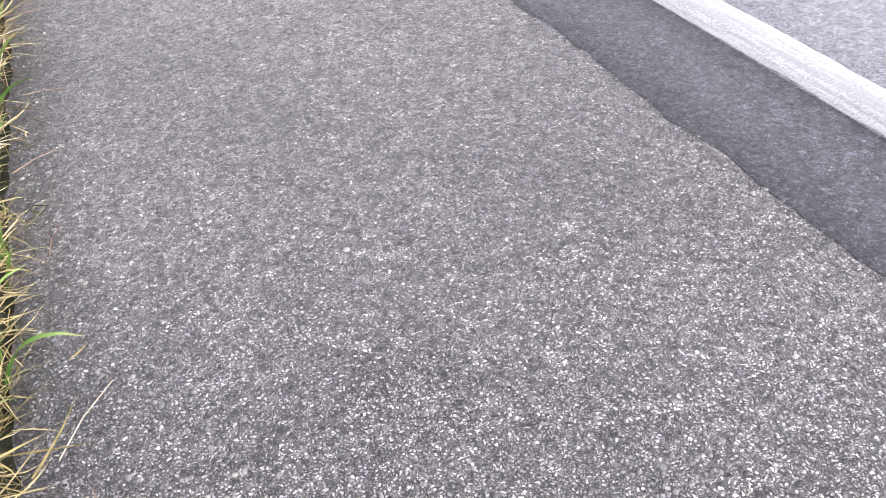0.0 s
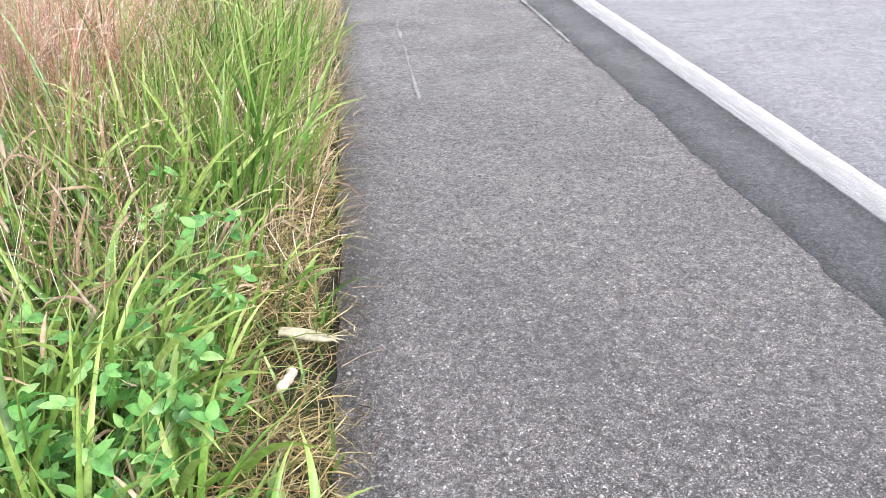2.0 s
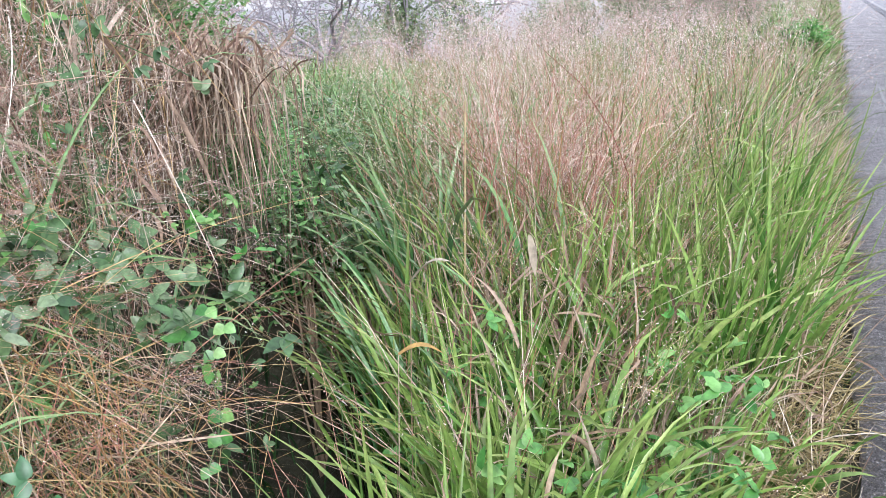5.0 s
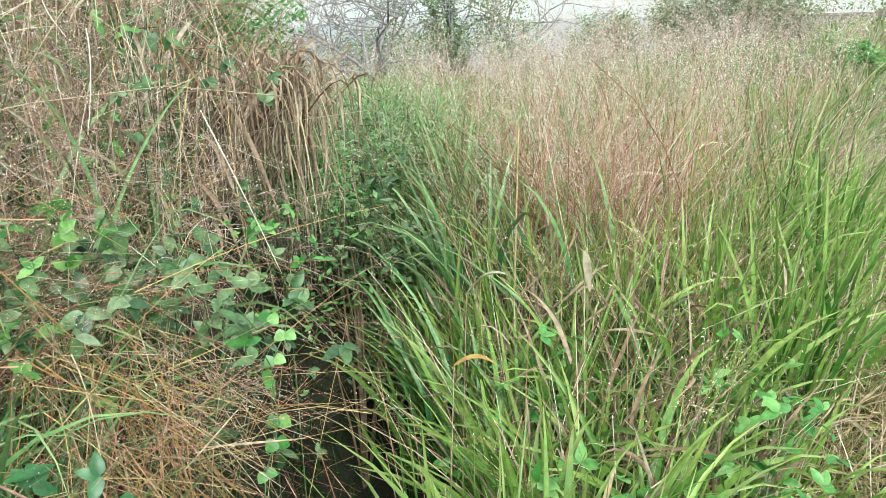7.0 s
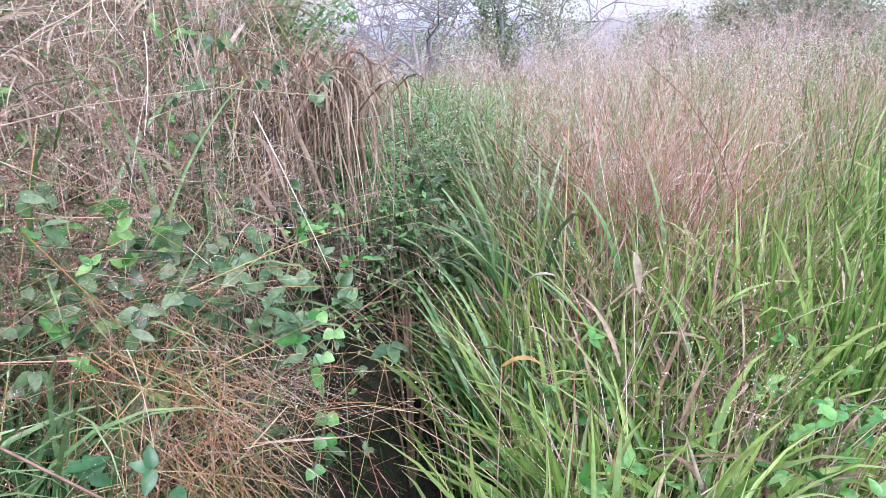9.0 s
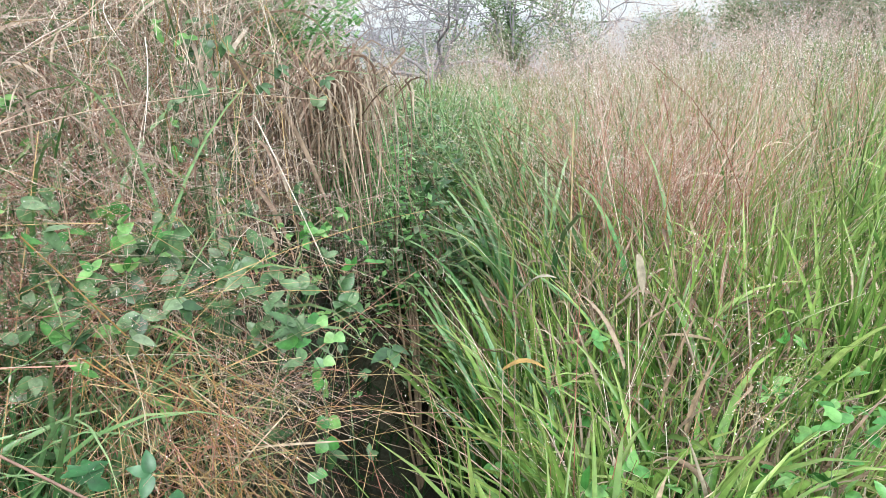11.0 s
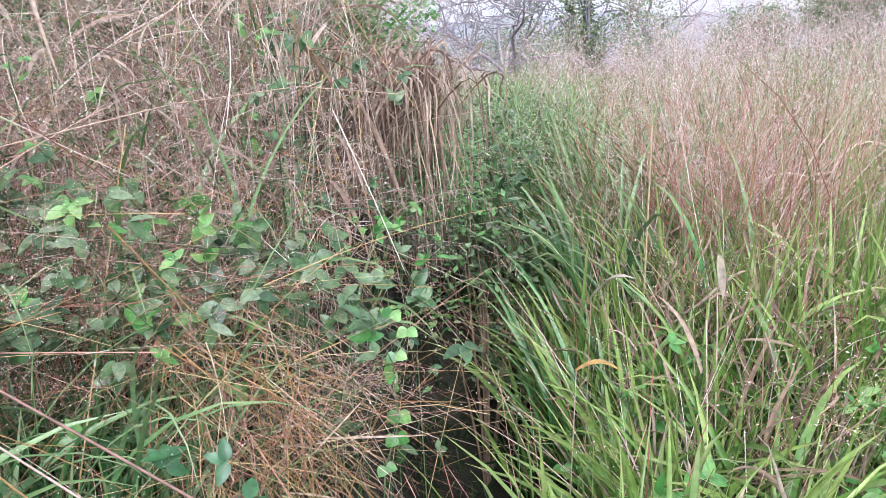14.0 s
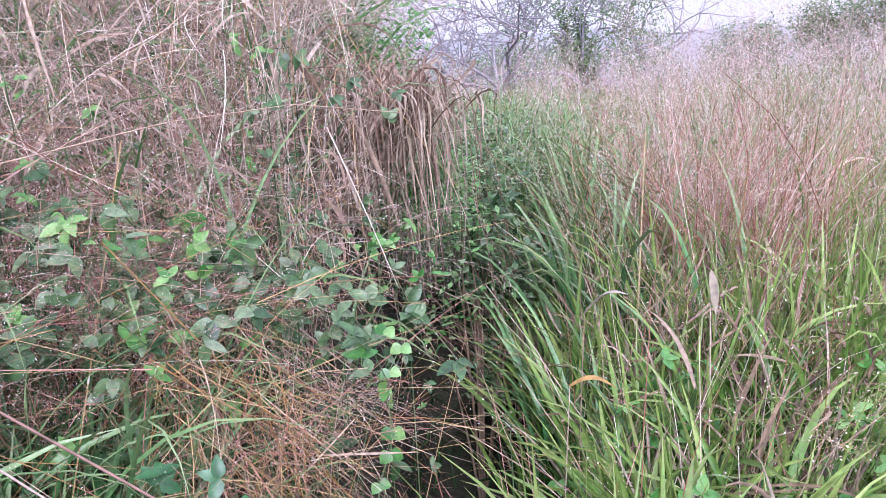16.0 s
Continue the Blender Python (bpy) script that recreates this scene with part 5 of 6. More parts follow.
for i in range(26):
    turn, r = pr.uniform(40, 76), pr.uniform(1.7, 2.1)
    z = pr.uniform(0.62, 1.12) if turn > 46 else pr.uniform(0.35, 0.95)
    a = radians(turn)
    x, y = -1.81 - r * math.sin(a), r * math.cos(a)
    side = pr.uniform(-0.12, 0.12)
    pts = [on_ground(x - 0.1 * math.sin(a), y + 0.1 * math.cos(a), -0.02), (x, y, z), (x + side, y + side * 0.8, z - pr.uniform(0.0, 0.08)), (x + side * 1.6, y + side * 1.3, z - pr.uniform(0.08, 0.25))]
    creeper("creeper", pts, 9, LEAVES_SMALL if i % 2 else LEAVES_MID, "small bright green creeper twining over dry stalks", "creepers on the bank", jitter=0.03, face=40)

low_leaves = [three_leaf("leaf", s, M_low, 60 + i) for i, s in enumerate((0.030, 0.035))]
for p in ((-2.74, 0.56, 0.53), (-2.66, 0.58, 0.50)):
    creeper("creeper", [on_ground(p[0] - 0.04, p[1] + 0.03), (p[0] - 0.02, p[1], p[2] - 0.06), p], 4, low_leaves, "dark green broad-leaved creeper low on the bank", "creepers on the bank", jitter=0.03, face=45)

# low three-leaved weeds in the verge
WEEDS = [(-1.98, 1.07, 0.34), (-1.99, 0.92, 0.34), (-1.93, 0.75, 0.3), (-2.02, 1.2, 0.36), (-2.04, 0.95, 0.36), (-1.9, 0.8, 0.28), (-2.1, 1.1, 0.38)]
for i in range(30):
    x, y = pr.uniform(-2.75, -1.95), pr.uniform(0.75, 1.9)
    h = pr.uniform(0.22, 0.46)
    a = pr.uniform(0, 6.28)
    pts = [on_ground(x, y), on_ground(x + 0.02, y, h * 0.6), on_ground(x + 0.1 * math.cos(a), y + 0.1 * math.sin(a), h)]
    creeper("clover_weed", pts, 13, LEAVES_BRIGHT, "low bright green three-leaved weed in the verge", "weeds in the verge", 0.0012, 0.06)

for x, y, h in WEEDS:
    a = pr.uniform(0, 6.28)
    pts = [on_ground(x, y), on_ground(x + 0.02, y, h * 0.6), on_ground(x + 0.08 * math.cos(a), y + 0.08 * math.sin(a), h)]
    creeper("clover_weed", pts, 15, LEAVES_BRIGHT, "low bright green three-leaved weed in the verge", "weeds in the verge", 0.0012, 0.055)

# clumps of broad grass beside the gully, each blade on its own
def clump_blade(i, mat, wide=(0.010, 0.022), end=(25, 115)):
    r = np.random.default_rng(300 + i)
    one = np.zeros((1, 3))
    P = grown(one, np.array([0.0]), np.array([r.uniform(0.45, 0.78)]), np.radians([r.uniform(3, 20)]), np.radians([r.uniform(*end)]), 10, 2.0)
    v, q, al = ribbon_arrays(P, np.array([r.uniform(*wide)]), blade_shape(10), 0.4, 0.4)
    return mesh_from("blade", v, q, mat, al)


BLADES = [clump_blade(i, M_blue if i % 2 else M_bright) for i in range(14)]
BLUE_BLADES = [clump_blade(40 + i, M_blue) for i in range(8)]
for x, y, n, lean, s in ((-2.92, 0.46, 26, -40, 0.95), (-3.02, 0.72, 14, -60, 0.8), (-3.25, 0.95, 14, -30, 0.95), (-2.92, 0.32, 12, -70, 1.15), (-3.02, 0.48, 12, -80, 1.15), (-3.06, 0.28, 14, -60, 1.25), (-3.12, 0.82, 14, -50, 0.95), (-3.30, 0.45, 18, -30, 1.1), (-3.2, 0.22, 16, -20, 1.1)):
    clump = tagged(new("grass_clump"), "clump of broad grey-green grass in the near face of the bank", "grass", "grass clumps on the bank")
    clump.location = on_ground(x, y, -0.02)
    for j in range(n):
        m = pose(pr.gauss(0, 0.05), pr.gauss(0, 0.05), 0, pr.gauss(0, 8), pr.gauss(4, 9), pr.gauss(lean, 80)) @ Matrix.Scale(s * pr.uniform(0.7, 1.1), 4)
        part("blade", pr.choice(BLUE_BLADES), clump, m=m)
WIDE_BLADES = [clump_blade(60 + i, M_blue, (0.017, 0.026), (12, 48)) for i in range(6)]
for x, y, n, lean, s in ((-2.97, 0.70, 7, 150, 1.1), (-3.00, 0.58, 7, 190, 1.15), (-2.93, 0.46, 6, 200, 1.1), (-3.08, 0.38, 7, 170, 1.15)):
    clump = tagged(new("grass_clump"), "clump of wide dull green blades at the foot of the bank", "grass", "grass clumps on the bank")
    clump.location = on_ground(x, y, -0.02)
    for j in range(n):
        m = pose(pr.gauss(0, 0.05), pr.gauss(0, 0.05), 0, pr.gauss(0, 10), pr.gauss(2, 7), pr.gauss(lean, 45)) @ Matrix.Scale(s * pr.uniform(0.8, 1.15), 4)
        part("blade", pr.choice(WIDE_BLADES), clump, m=m)
for x, y, n, lean, s in ((-2.98, 2.02, 40, 150, 1.0), (-2.80, 1.85, 34, 160, 0.95), (-3.12, 2.45, 34, 140, 1.1), (-2.58, 1.62, 26, 120, 0.85), (-2.45, 1.95, 24, 60, 0.95), (-2.72, 2.30, 26, 100, 1.05), (-2.30, 1.55, 22, 20, 0.8), (-3.35, 2.95, 26, 150, 1.15), (-3.18, 2.62, 22, 100, 1.2), (-3.02, 2.78, 22, 90, 1.2), (-3.42, 3.2, 24, 120, 1.3)):
    clump = tagged(new("grass_clump"), "clump of broad fresh green grass leaning over the gully", "grass", "grass clumps by the gully")
    clump.location = on_ground(x, y, -0.02)
    for j in range(n):
        az = pr.gauss(lean, 75)
        k = s * pr.uniform(0.7, 1.12)
        m = pose(pr.gauss(0, 0.06), pr.gauss(0, 0.06), 0, pr.gauss(0, 6), pr.gauss(3, 7), az) @ Matrix.Scale(k, 4)
        part("blade", pr.choice(BLADES), clump, m=m)

# curtain of dead leaves folded over the gully wall and hanging down
def smoothed(K, n):
    """A smooth line of n points through the key points K."""
    E = np.concatenate([2 * K[:1] - K[1:2], K, 2 * K[-1:] - K[-2:-1]])
    u = np.linspace(0, len(K) - 1, n)
    i = np.clip(u.astype(int), 0, len(K) - 2)
    f = (u - i)[:, None]
    a, b, c, d = E[i], E[i + 1], E[i + 2], E[i + 3]
    return 0.5 * (2 * b + (c - a) * f + (2 * a - 5 * b + 4 * c - d) * f ** 2 + (3 * b - a - 3 * c + d) * f ** 3)


def curtain(root, crest, n, drop, label):
    """Dead leaves that climb from their root to the crest, fold there and hang."""
    r = np.random.default_rng(int(abs(root[0] * 1000)) + n)
    thing = tagged(new("dead_grass_tuft"), label, "dry grass", "drooping dead tufts")
    thing.location = root
    o = np.array(root)
    for j in range(n):
        c = np.array(crest) - o + r.normal(size=3) * np.array([0.07, 0.07, 0.05])
        foot = r.normal(size=3) * np.array([0.04, 0.04, 0.0])
        out = np.array([0.6, -0.25, 0]) + r.normal(size=3) * np.array([0.35, 0.4, 0])
        out[2] = 0
        fold = c + out * r.uniform(0.02, 0.12) + np.array([0, 0, r.uniform(-0.05, 0.02)])
        ln = drop * r.uniform(0.25, 1.1)
        end = fold + out * ln * r.uniform(-0.1, 0.35) * (1 if r.random() < 0.8 else 2.0) - np.array([0, 0, ln])
        key = [foot, foot * 0.4 + c * 0.6, c, fold, fold * 0.66 + end * 0.34 + r.normal(size=3) * 0.028, end]
        P = smoothed(np.array(key), 15)
        w = np.interp(np.linspace(0, 5, 15), np.arange(6), [0.5, 0.7, 0.9, 1.0, 0.7, 0.08])
        v, q, al = ribbon_arrays(P[None], np.array([r.uniform(0.003, 0.0095) if j % 4 else 0.003]), w, 0.6, 0.4)
        part("dead_leaf", mesh_from("dead_leaf", v, q, M_dry if j % 3 else M_brown, al), thing)


for crest, n, drop, back in (((-3.26, 1.82, 0.93), 70, 0.52, 0.3), ((-3.33, 1.84, 0.95), 80, 0.52, 0.26), ((-3.37, 1.76, 0.96), 70, 0.48, 0.24), ((-3.44, 1.74, 0.97), 55, 0.45, 0.22), ((-3.50, 1.68, 0.99), 30, 0.40, 0.22), ((-3.62, 1.50, 0.95), 18, 0.3, 0.2), ((-3.80, 1.55, 1.15), 18, 0.35, 0.2), ((-3.95, 1.95, 1.25), 20, 0.35, 0.2), ((-4.1, 1.75, 1.2), 18, 0.4, 0.2)):
    curtain(on_ground(crest[0] - back * 1.0, crest[1] - back * 0.5, -0.02), crest, n, drop, "tuft of dead brown grass leaves folded over and hanging")


# leafy shrubs behind the gully and on the bank's crest
def small_shrub(at, w, h, seedn, label, leaf, n, mat, low=0.55, lean=(0, 0)):
    return bush("shrub", at, w, h, seedn, label, leaf, n, mat, low, lean)


small_shrub((-3.80, 2.08), 0.40, 0.36, 201, "leafy green shrub rising at the corner of the bank", 0.013, 5200, M_shrub, 0.30, (0.30, 0.0))
small_shrub((-3.98, 2.16), 0.40, 0.46, 204, "leafy green shrub on the crest of the bank", 0.013, 3600, M_shrub, 0.45, (0.24, 0.0))
small_shrub((-3.72, 2.75), 0.85, 1.3, 206, "fine-leaved pale green shrub behind the bank's corner", 0.011, 3000, M_far_leaf, 0.6)
small_shrub((-3.45, 2.28), 0.42, 1.45, 207, "bright green sapling behind the hanging dead leaves", 0.018, 520, M_shrub, 0.62, (0.05, 0.0))
small_shrub((-3.28, 2.42), 0.34, 1.05, 202, "leafy green shrub in the shade behind the gully", 0.026, 380, M_vine_dull, 0.62, (-0.1, -0.05))
small_shrub((-3.75, 3.15), 0.8, 1.0, 203, "fine-leaved green shrub behind the gully", 0.016, 2200, M_vine_dull)
small_shrub((-3.38, 2.42), 0.30, 0.55, 205, "dark green shrub in the shade behind the gully", 0.018, 600, M_vine_dull)


# long dead stalks that cross the bank
def stalk_thing(a, b, r0, label, mat=M_stalk, bend=0.0):
    """A dead stalk from a, on the ground, to its tip b, with joints."""
    thing = tagged(new("dead_stalk"), label, "dry stalk", "long dead stalks")
    thing.location = a
    d = np.array(b) - np.array(a)
    n = 12
    s = np.linspace(0, 1, n)
    P = s[:, None] * d[None] + (np.sin(np.pi * s) * bend)[:, None] * np.array([0, 0, 1.0])
    v, q, al = tube(P, np.linspace(r0, r0 * 0.55, n), 6)
    part("stalk", mesh_from("stalk", v, q, mat, al), thing)
    for f in (0.3, 0.62):
        c = P[int(f * n)]
        u = unit(d) * 0.006
        v, q, al = tube([c - u, c, c + u], [r0 * 0.9, r0 * 1.35, r0 * 0.9], 6)
        part("joint", mesh_from("joint", v, q, M_red, al), thing, "darker swollen joint")
    return thing


def rooted(p, q):
    """Where the line from p through q meets the ground."""
    p, q = np.array(p), np.array(q)
    for k in range(400):
        c = q + (q - p) * k * 0.02
        if c[2] < ground_z(c[0], c[1]):
            break
    return tuple(float(v) for v in c)


for tip, low, r0, bend in (((-2.765, 0.271, 0.79), (-2.587, 0.429, 0.582), 0.0027, 0.02), ((-2.719, 0.252, 0.746), (-2.582, 0.33, 0.632), 0.0022, 0.0), ((-2.679, 0.21, 0.786), (-2.665, 0.255, 0.706), 0.002, 0.01),
                           ((-2.952, 0.615, 0.817), (-2.89, 0.801, 0.508), 0.0024, 0.01), ((-3.184, 0.813, 0.938), (-3.122, 0.72, 0.775), 0.0018, 0.0), ((-2.76, 2.186, 0.804), (-2.774, 2.18, 0.316), 0.0035, 0.0),
                           ((-2.523, 2.377, 0.70), (-2.531, 2.27, 0.256), 0.003, 0.0)):
    stalk_thing(rooted(tip, low), tip, r0, "long straw-coloured dead stalk leaning through the grass", M_red if r0 in (0.0027, 0.0022) else M_straw_stem, bend)
arch = [(-3.351, 0.357, 0.823), (-3.152, 0.578, 0.933), (-3.022, 0.808, 0.976), (-2.954, 1.030, 0.985), (-2.852, 1.217, 0.952)]
base = on_ground(-3.75, 0.25)
thing = tagged(new("dead_stalk"), "thin yellow stalk arching across the bank", "dry stalk", "long dead stalks")
thing.location = base
v, q, al = tube([(0, 0, 0)] + [tuple(np.array(p) - np.array(base)) for p in arch], [0.0018, 0.0015, 0.0013, 0.0012, 0.001, 0.0008], 5)
part("stalk", mesh_from("stalk", v, q, M_stalk, al), thing)

# single blades that stand out by their colour
def lone_blade(root, a, b, width, mat, label, sag=0.02):
    """A dead leaf from a to b, on a thin stalk from its root."""
    thing = tagged(new("dead_leaf_on_stalk"), label, "dry leaf")
    thing.location = root
    o = np.array(root)
    v, q, al = tube([(0, 0, 0), (np.array(a) - o) * 0.6 + np.array([0, 0, 0.03]), np.array(a) - o], [0.0018, 0.0015, 0.001], 4)
    part("stalk", mesh_from("stalk", v, q, M_stalk, al), thing)
    s = np.linspace(0, 1, 9)[:, None]
    P = (np.array(a) - o) * (1 - s) + (np.array(b) - o) * s
    P[:, 2] += np.sin(np.pi * s[:, 0]) * sag
    v, q, al = ribbon_arrays(P[None], np.array([width]), np.sin(np.pi * np.clip(np.linspace(0.12, 1, 9), 0, 1) ** 0.9) + 0.05, 0.3, 0.4)
    part("leaf", mesh_from("leaf", v, q, mat, al), thing)
    return thing


M_pale = leaf_material("bleached_leaf", [(0.0, (0.62, 0.52, 0.38)), (1.0, (0.74, 0.66, 0.52))], rough=0.7, glow=0.15)
M_orange = leaf_material("orange_dead_leaf", [(0.0, (0.52, 0.28, 0.07)), (1.0, (0.62, 0.40, 0.12))], rough=0.65, glow=0.15)
lone_blade(on_ground(-2.60, 1.42), (-2.534, 1.363, 0.542), (-2.442, 1.364, 0.596), 0.018, M_pale, "bleached tan grass leaf sticking out of the clump")
lone_blade(on_ground(-2.58, 1.30), (-2.506, 1.247, 0.438), (-2.426, 1.286, 0.434), 0.010, M_orange, "yellow-orange dead grass leaf lying in the clump")
lone_blade(on_ground(-2.37, 1.66), (-2.379, 1.645, 0.577), (-2.364, 1.644, 0.481), 0.022, M_pale, "pale dead leaf hanging on a stalk", 0.0)
lone_blade(on_ground(-2.24, 1.56), (-2.252, 1.554, 0.457), (-2.212, 1.538, 0.361), 0.020, M_dry, "tan dead leaf hanging on a stalk", 0.0)
lone_blade(on_ground(-3.12, 0.80), (-3.104, 0.786, 0.897), (-3.076, 0.818, 1.009), 0.016, M_green, "broad green leaf folded over at the top of the bank", 0.0)

# small white flower in the gully
M_petal = leaf_material("white_petal", [(0.0, (0.78, 0.78, 0.72)), (1.0, (0.85, 0.85, 0.80))], rough=0.5, glow=0.3, mottle=0.1)
flower = tagged(new("flower"), "small white wild flower at the edge of the gully", "flower")
froot = on_ground(-2.56, 1.12)
flower.location = froot
top = np.array((-2.536, 1.081, 0.415)) - np.array(froot)
v, q, al = tube([(0, 0, 0), top * 0.5 + np.array([0.01, 0, 0]), top], [0.0015, 0.0012, 0.001], 4)
part("stem", mesh_from("stem", v, q, M_vine_dull, al), flower)
petal = leaf_blade(0.016, 0.013, 5, 0.2, 0.2)
petal_mesh = mesh_from("petal", petal[0], petal[1], M_petal, petal[2])
for i in range(5):
    part("petal", petal_mesh, flower, m=Matrix.Translation(tuple(top)) @ pose(0, 0, 0, 50, 0, 142) @ pose(0, 0, 0, 10, 0, 72 * i))
eye_v, eye_q, eye_a = tube([(0, 0, -0.002), (0, 0, 0.001), (0, 0, 0.003)], [0.003, 0.0035, 0.001], 6)
part("flower_centre", mesh_from("flower_centre", eye_v, eye_q, M_soil, eye_a), flower, "dark flower centre", Matrix.Translation(tuple(top)) @ pose(0, 0, 0, 50, 0, 142))

# litter at the edge of the shoulder: a maize husk and a broken cob
M_husk = leaf_material("dry_husk", [(0.0, (0.55, 0.48, 0.30)), (0.6, (0.64, 0.58, 0.40)), (1.0, (0.70, 0.66, 0.48))], rough=0.6, glow=0.12)
M_cob = leaf_material("pale_cob", [(0.0, (0.72, 0.64, 0.46)), (1.0, (0.82, 0.76, 0.60))], rough=0.75, glow=0.05)
husk = tagged(new("maize_husk"), "pale dry maize husk lying on straw beside the asphalt", "husk")
husk.matrix_world = pose(-1.795, 1.495, 0.045, 0, 0, -18)
s = np.linspace(0, 1, 12)
for j, (dy, dz, rr, tw) in enumerate(((0, 0, 0.0135, 0.0), (0.005, 0.006, 0.0115, 0.6), (-0.005, 0.004, 0.0115, -0.6))):
    rad_s = rr * np.sin(np.pi * np.clip(0.16 + 0.80 * s, 0, 1)) ** 0.6
    v, q, al = tube(np.stack([s * 0.135, dy + 0.006 * np.sin(3 * s + j), dz - 0.004 * s], -1), rad_s, 9)
    v = v * np.array([1, 1, 0.72])
    part("husk_leaf", mesh_from("husk_leaf", v, q, M_husk, al), husk)
for j, (a, ln) in enumerate(((8, 0.075), (-14, 0.06), (32, 0.09), (-30, 0.05))):
    P = grown(np.zeros((1, 3)), np.array([0.0]), np.array([ln]), np.radians([78.0]), np.radians([95.0]), 5)
    v, q, al = ribbon_arrays(P, np.array([0.006]), blade_shape(5), 0.4)
    part("husk_strip", mesh_from("husk_strip", v, q, M_husk, al), husk, "frayed strip of dry husk", pose(0.118, 0, 0.0, 0, 0, a))
cob = tagged(new("maize_cob"), "broken cream-coloured maize cob on straw by the shoulder", "cob")
cob.matrix_world = pose(-1.755, 1.335, 0.046, 0, 4, -112)
s = np.linspace(0, 1, 14)
cr = 0.0125 * (0.92 + 0.10 * np.sin(s * 19)) * np.where((s < 0.03) | (s > 0.97), 0.55, 1.0)
v, q, al = tube(np.stack([s * 0.072, 0.003 * np.sin(4 * s), 0 * s], -1), cr, 10)
n0 = len(v)
v = v + rng.normal(size=v.shape) * 0.0006
part("core", mesh_from("core", v, q, M_cob, al), cob)
for e, sgn in ((0.0, -1), (0.072, 1)):
    v, q, al = tube([(e - 0.001 * sgn, 0, 0), (e + 0.003 * sgn, 0, 0), (e + 0.0035 * sgn, 0, 0)], [0.008, 0.006, 0.0005], 9)
    part("broken_end", mesh_from("broken_end", v, q, M_cob, al), cob)

# black twig lying across the edge
twig = tagged(new("twig"), "thin black twig on the asphalt beside the grass", "twig")
twig.location = (-1.63, 1.22, 0.004)
v, q, al = tube([(0, 0, 0), (0.02, 0.012, 0.006), (0.045, 0.0, 0.004), (0.03, -0.02, 0.003), (0.0, -0.03, 0.002)], [0.0016] * 5, 5)
part("twig_stem", mesh_from("twig_stem", v, q, bark_material("black_bark", (0.012, 0.011, 0.01), (0.03, 0.028, 0.025)), al), twig)

# stray straws on the shoulder
for i, (x, y, a, ln) in enumerate(((-1.56, 0.62, 55, 0.15), (-1.60, 1.42, 30, 0.12), (-1.57, 1.75, -10, 0.10), (-1.58, 1.10, 75, 0.09), (-1.60, 2.3, 20, 0.12), (-1.55, 0.45, 110, 0.08), (-1.60, 2.9, -25, 0.14))):
    straw = tagged(new("straw"), "single dry straw fallen on the grey shoulder", "straw", "straws on the shoulder")
    straw.matrix_world = pose(x, y, 0.003, 0, 0, a)
    v, q, al = tube([(-ln / 2, 0, 0.001), (0, 0.006, 0.003), (ln / 2, 0, 0.001)], [0.0013, 0.0012, 0.0008], 5)
    part("straw_stem", mesh_from("straw_stem", v, q, M_dry, al), straw)

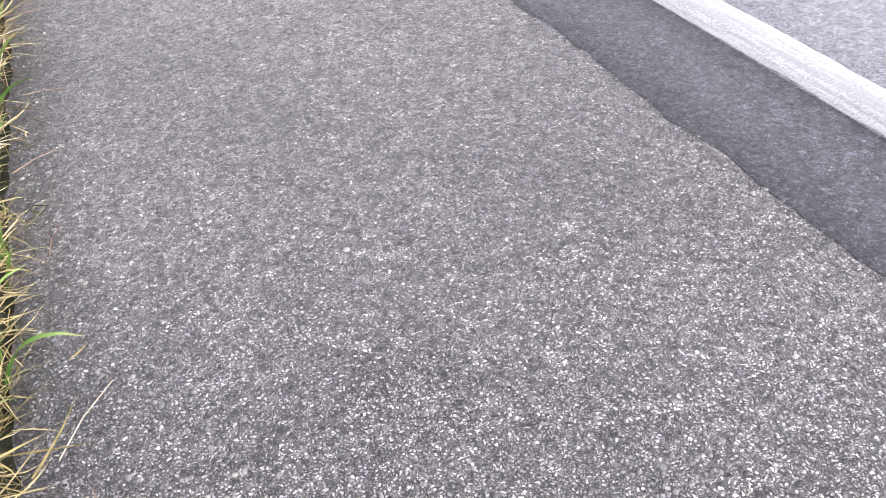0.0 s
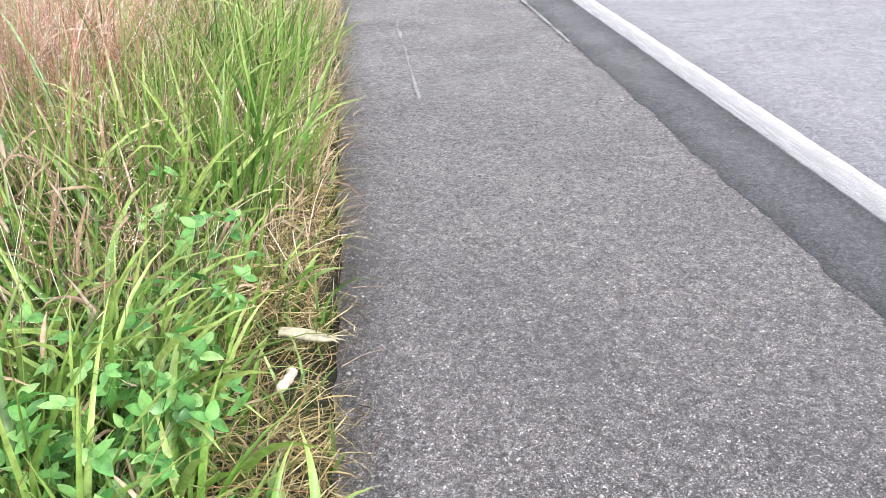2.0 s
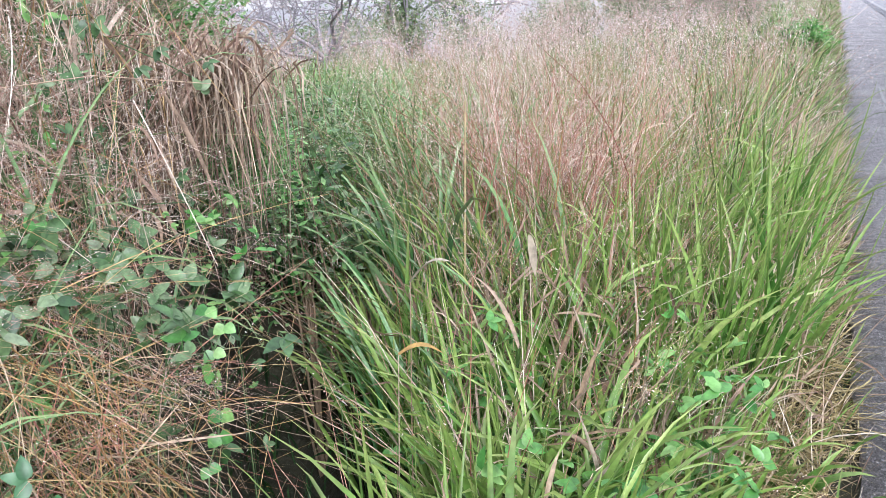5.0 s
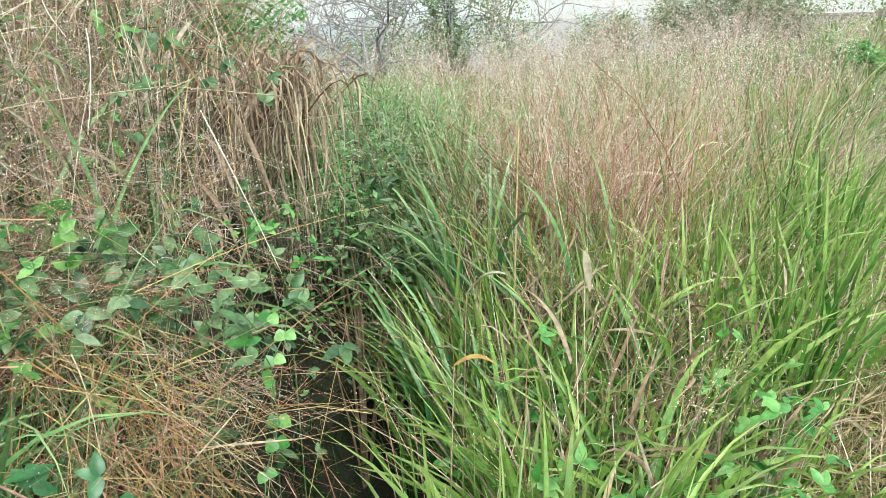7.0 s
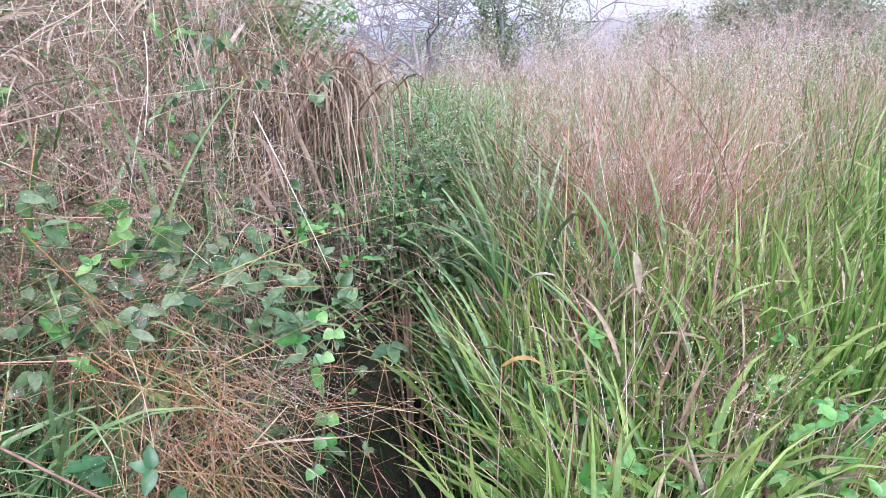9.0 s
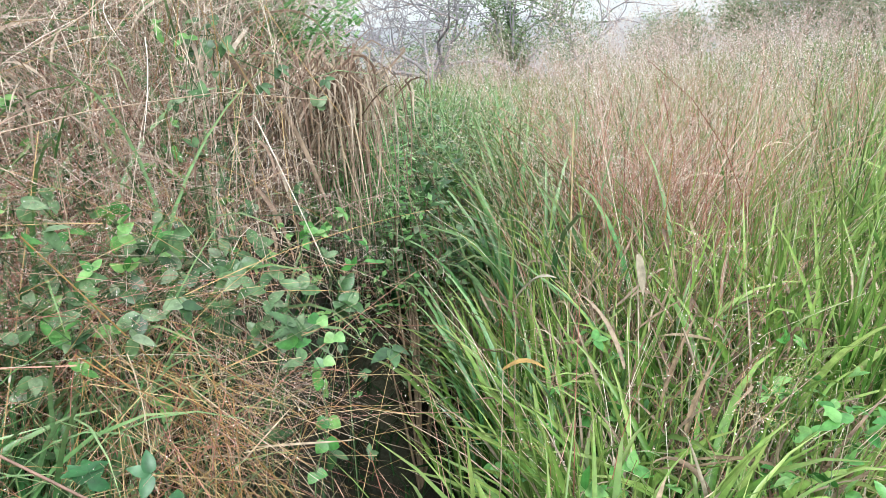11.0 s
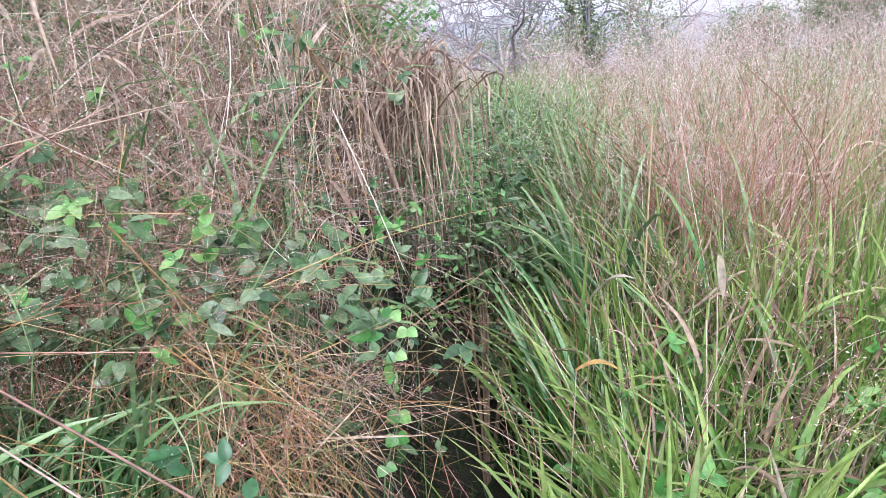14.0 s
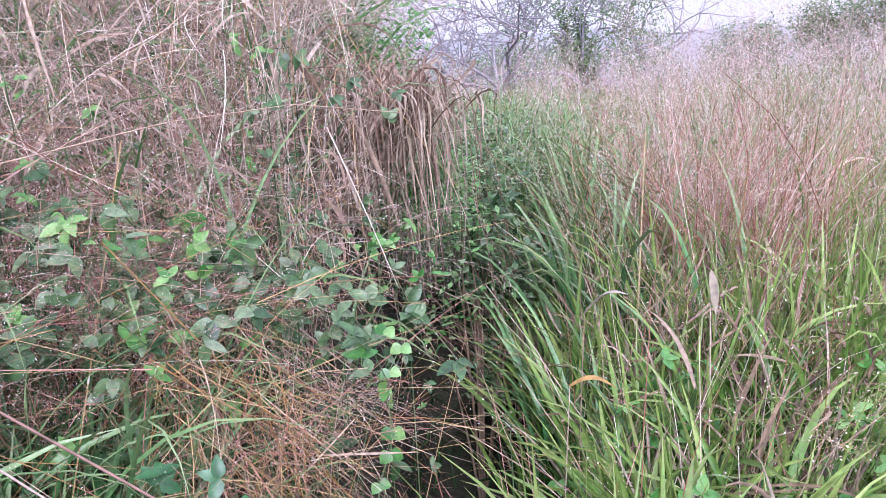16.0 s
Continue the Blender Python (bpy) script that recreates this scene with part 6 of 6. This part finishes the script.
# ---- road details ----
def chippings():
    """Loose and proud stones of the chip seal where it is seen closest."""
    n = 13000
    x = U(-1.64, -0.30, n)
    y = 0.15 + 3.2 * U(0, 1, n) ** 1.4
    r = np.clip(rng.lognormal(-5.8, 0.36, n), 0.0013, 0.008)
    ang = U(0, 6.28, (n, 1)) + np.array([[0, 1.15, 2.2, 3.2, 4.3, 5.2]]) + rng.normal(size=(n, 6)) * 0.15
    rr = r[:, None] * U(0.7, 1.15, (n, 6))
    tall = r * U(0.15, 0.45, n)
    zb = np.full((n, 6), -0.008)
    low = np.stack([x[:, None] + rr * np.cos(ang), y[:, None] + rr * np.sin(ang), zb], -1)
    tilt = rng.normal(size=(n, 1)) * 0.2
    up = np.stack([x[:, None] + 0.72 * rr * np.cos(ang), y[:, None] + 0.72 * rr * np.sin(ang), -0.006 + tall[:, None] + 0.72 * rr * np.cos(ang) * tilt], -1)
    V = np.concatenate([low, up], 1).reshape(-1, 3)
    o = np.arange(n)[:, None] * 12
    sides = np.concatenate([np.stack([o + i, o + (i + 1) % 6, o + 6 + (i + 1) % 6, o + 6 + i], -1) for i in range(6)], 1).reshape(-1, 4)
    tops = np.concatenate([np.stack([o + 6, o + 7, o + 8, o + 9], -1), np.stack([o + 6, o + 9, o + 10, o + 11], -1)], 1).reshape(-1, 4)
    stuff("chippings", mesh_from("chippings", V, np.concatenate([sides, tops]), M_stone, np.zeros(len(V)), smooth=False), "small grey stone chippings set in the shoulder", "gravel")


chippings()
M_pale_crack = paint_material("pale_filled_crack", (0.175, 0.175, 0.18), (0.13, 0.13, 0.135), 0.5)
part("filled_crack", strip_mesh("filled_crack", -1.305, -1.295, M_pale_crack, -0.002, np.arange(6.0, 14, 0.06), 0.03, 0.03, bow=False), shoulder, "pale filled crack along the shoulder")
part("filled_crack", strip_mesh("filled_crack_b", -1.282, -1.276, M_pale_crack, -0.002, np.arange(3.5, 5.2, 0.04), 0.02, 0.02, bow=False), shoulder, "pale filled crack along the shoulder")
part("worn_groove", strip_mesh("worn_groove", -0.342, -0.332, M_pale_crack, 0.005, np.arange(4.4, 6.56, 0.03), 0.035, 0.04, bow=False), shoulder, "pale worn groove where the overlay meets the shoulder")
part("worn_groove", strip_mesh("worn_groove_b", -0.35, -0.285, M_pale_crack, 0.006, np.arange(6.5, 16, 0.05), 0.05, 0.05, bow=False), shoulder, "pale worn groove where the overlay meets the shoulder")

# low leafy bush at the road edge further on
bush("bush", (-2.12, 13.5), 0.8, 0.75, 90, "bright green leafy bush at the roadside", 0.035, 4200, M_vine)

# creepers trailing down to the foot of the bank
for i in range(10):
    turn = pr.uniform(64, 80)
    f = pr.uniform(0.5, 0.95)
    way = pr.choice((-1, 1)) * pr.uniform(3, 7)
    p0 = canopy(turn, f + 0.1)
    pts = [on_ground(p0[0] - 0.05, p0[1] + 0.03), canopy(turn, f), canopy(turn + way * 0.5, f + pr.uniform(-0.1, 0.12)), canopy(turn + way, f + pr.uniform(-0.05, 0.2))]
    creeper("creeper", pts, 8, LEAVES_DULL, "grey-green three-leaved creeper trailing down the bank's foot", "creepers on the bank", jitter=0.05, face=32)
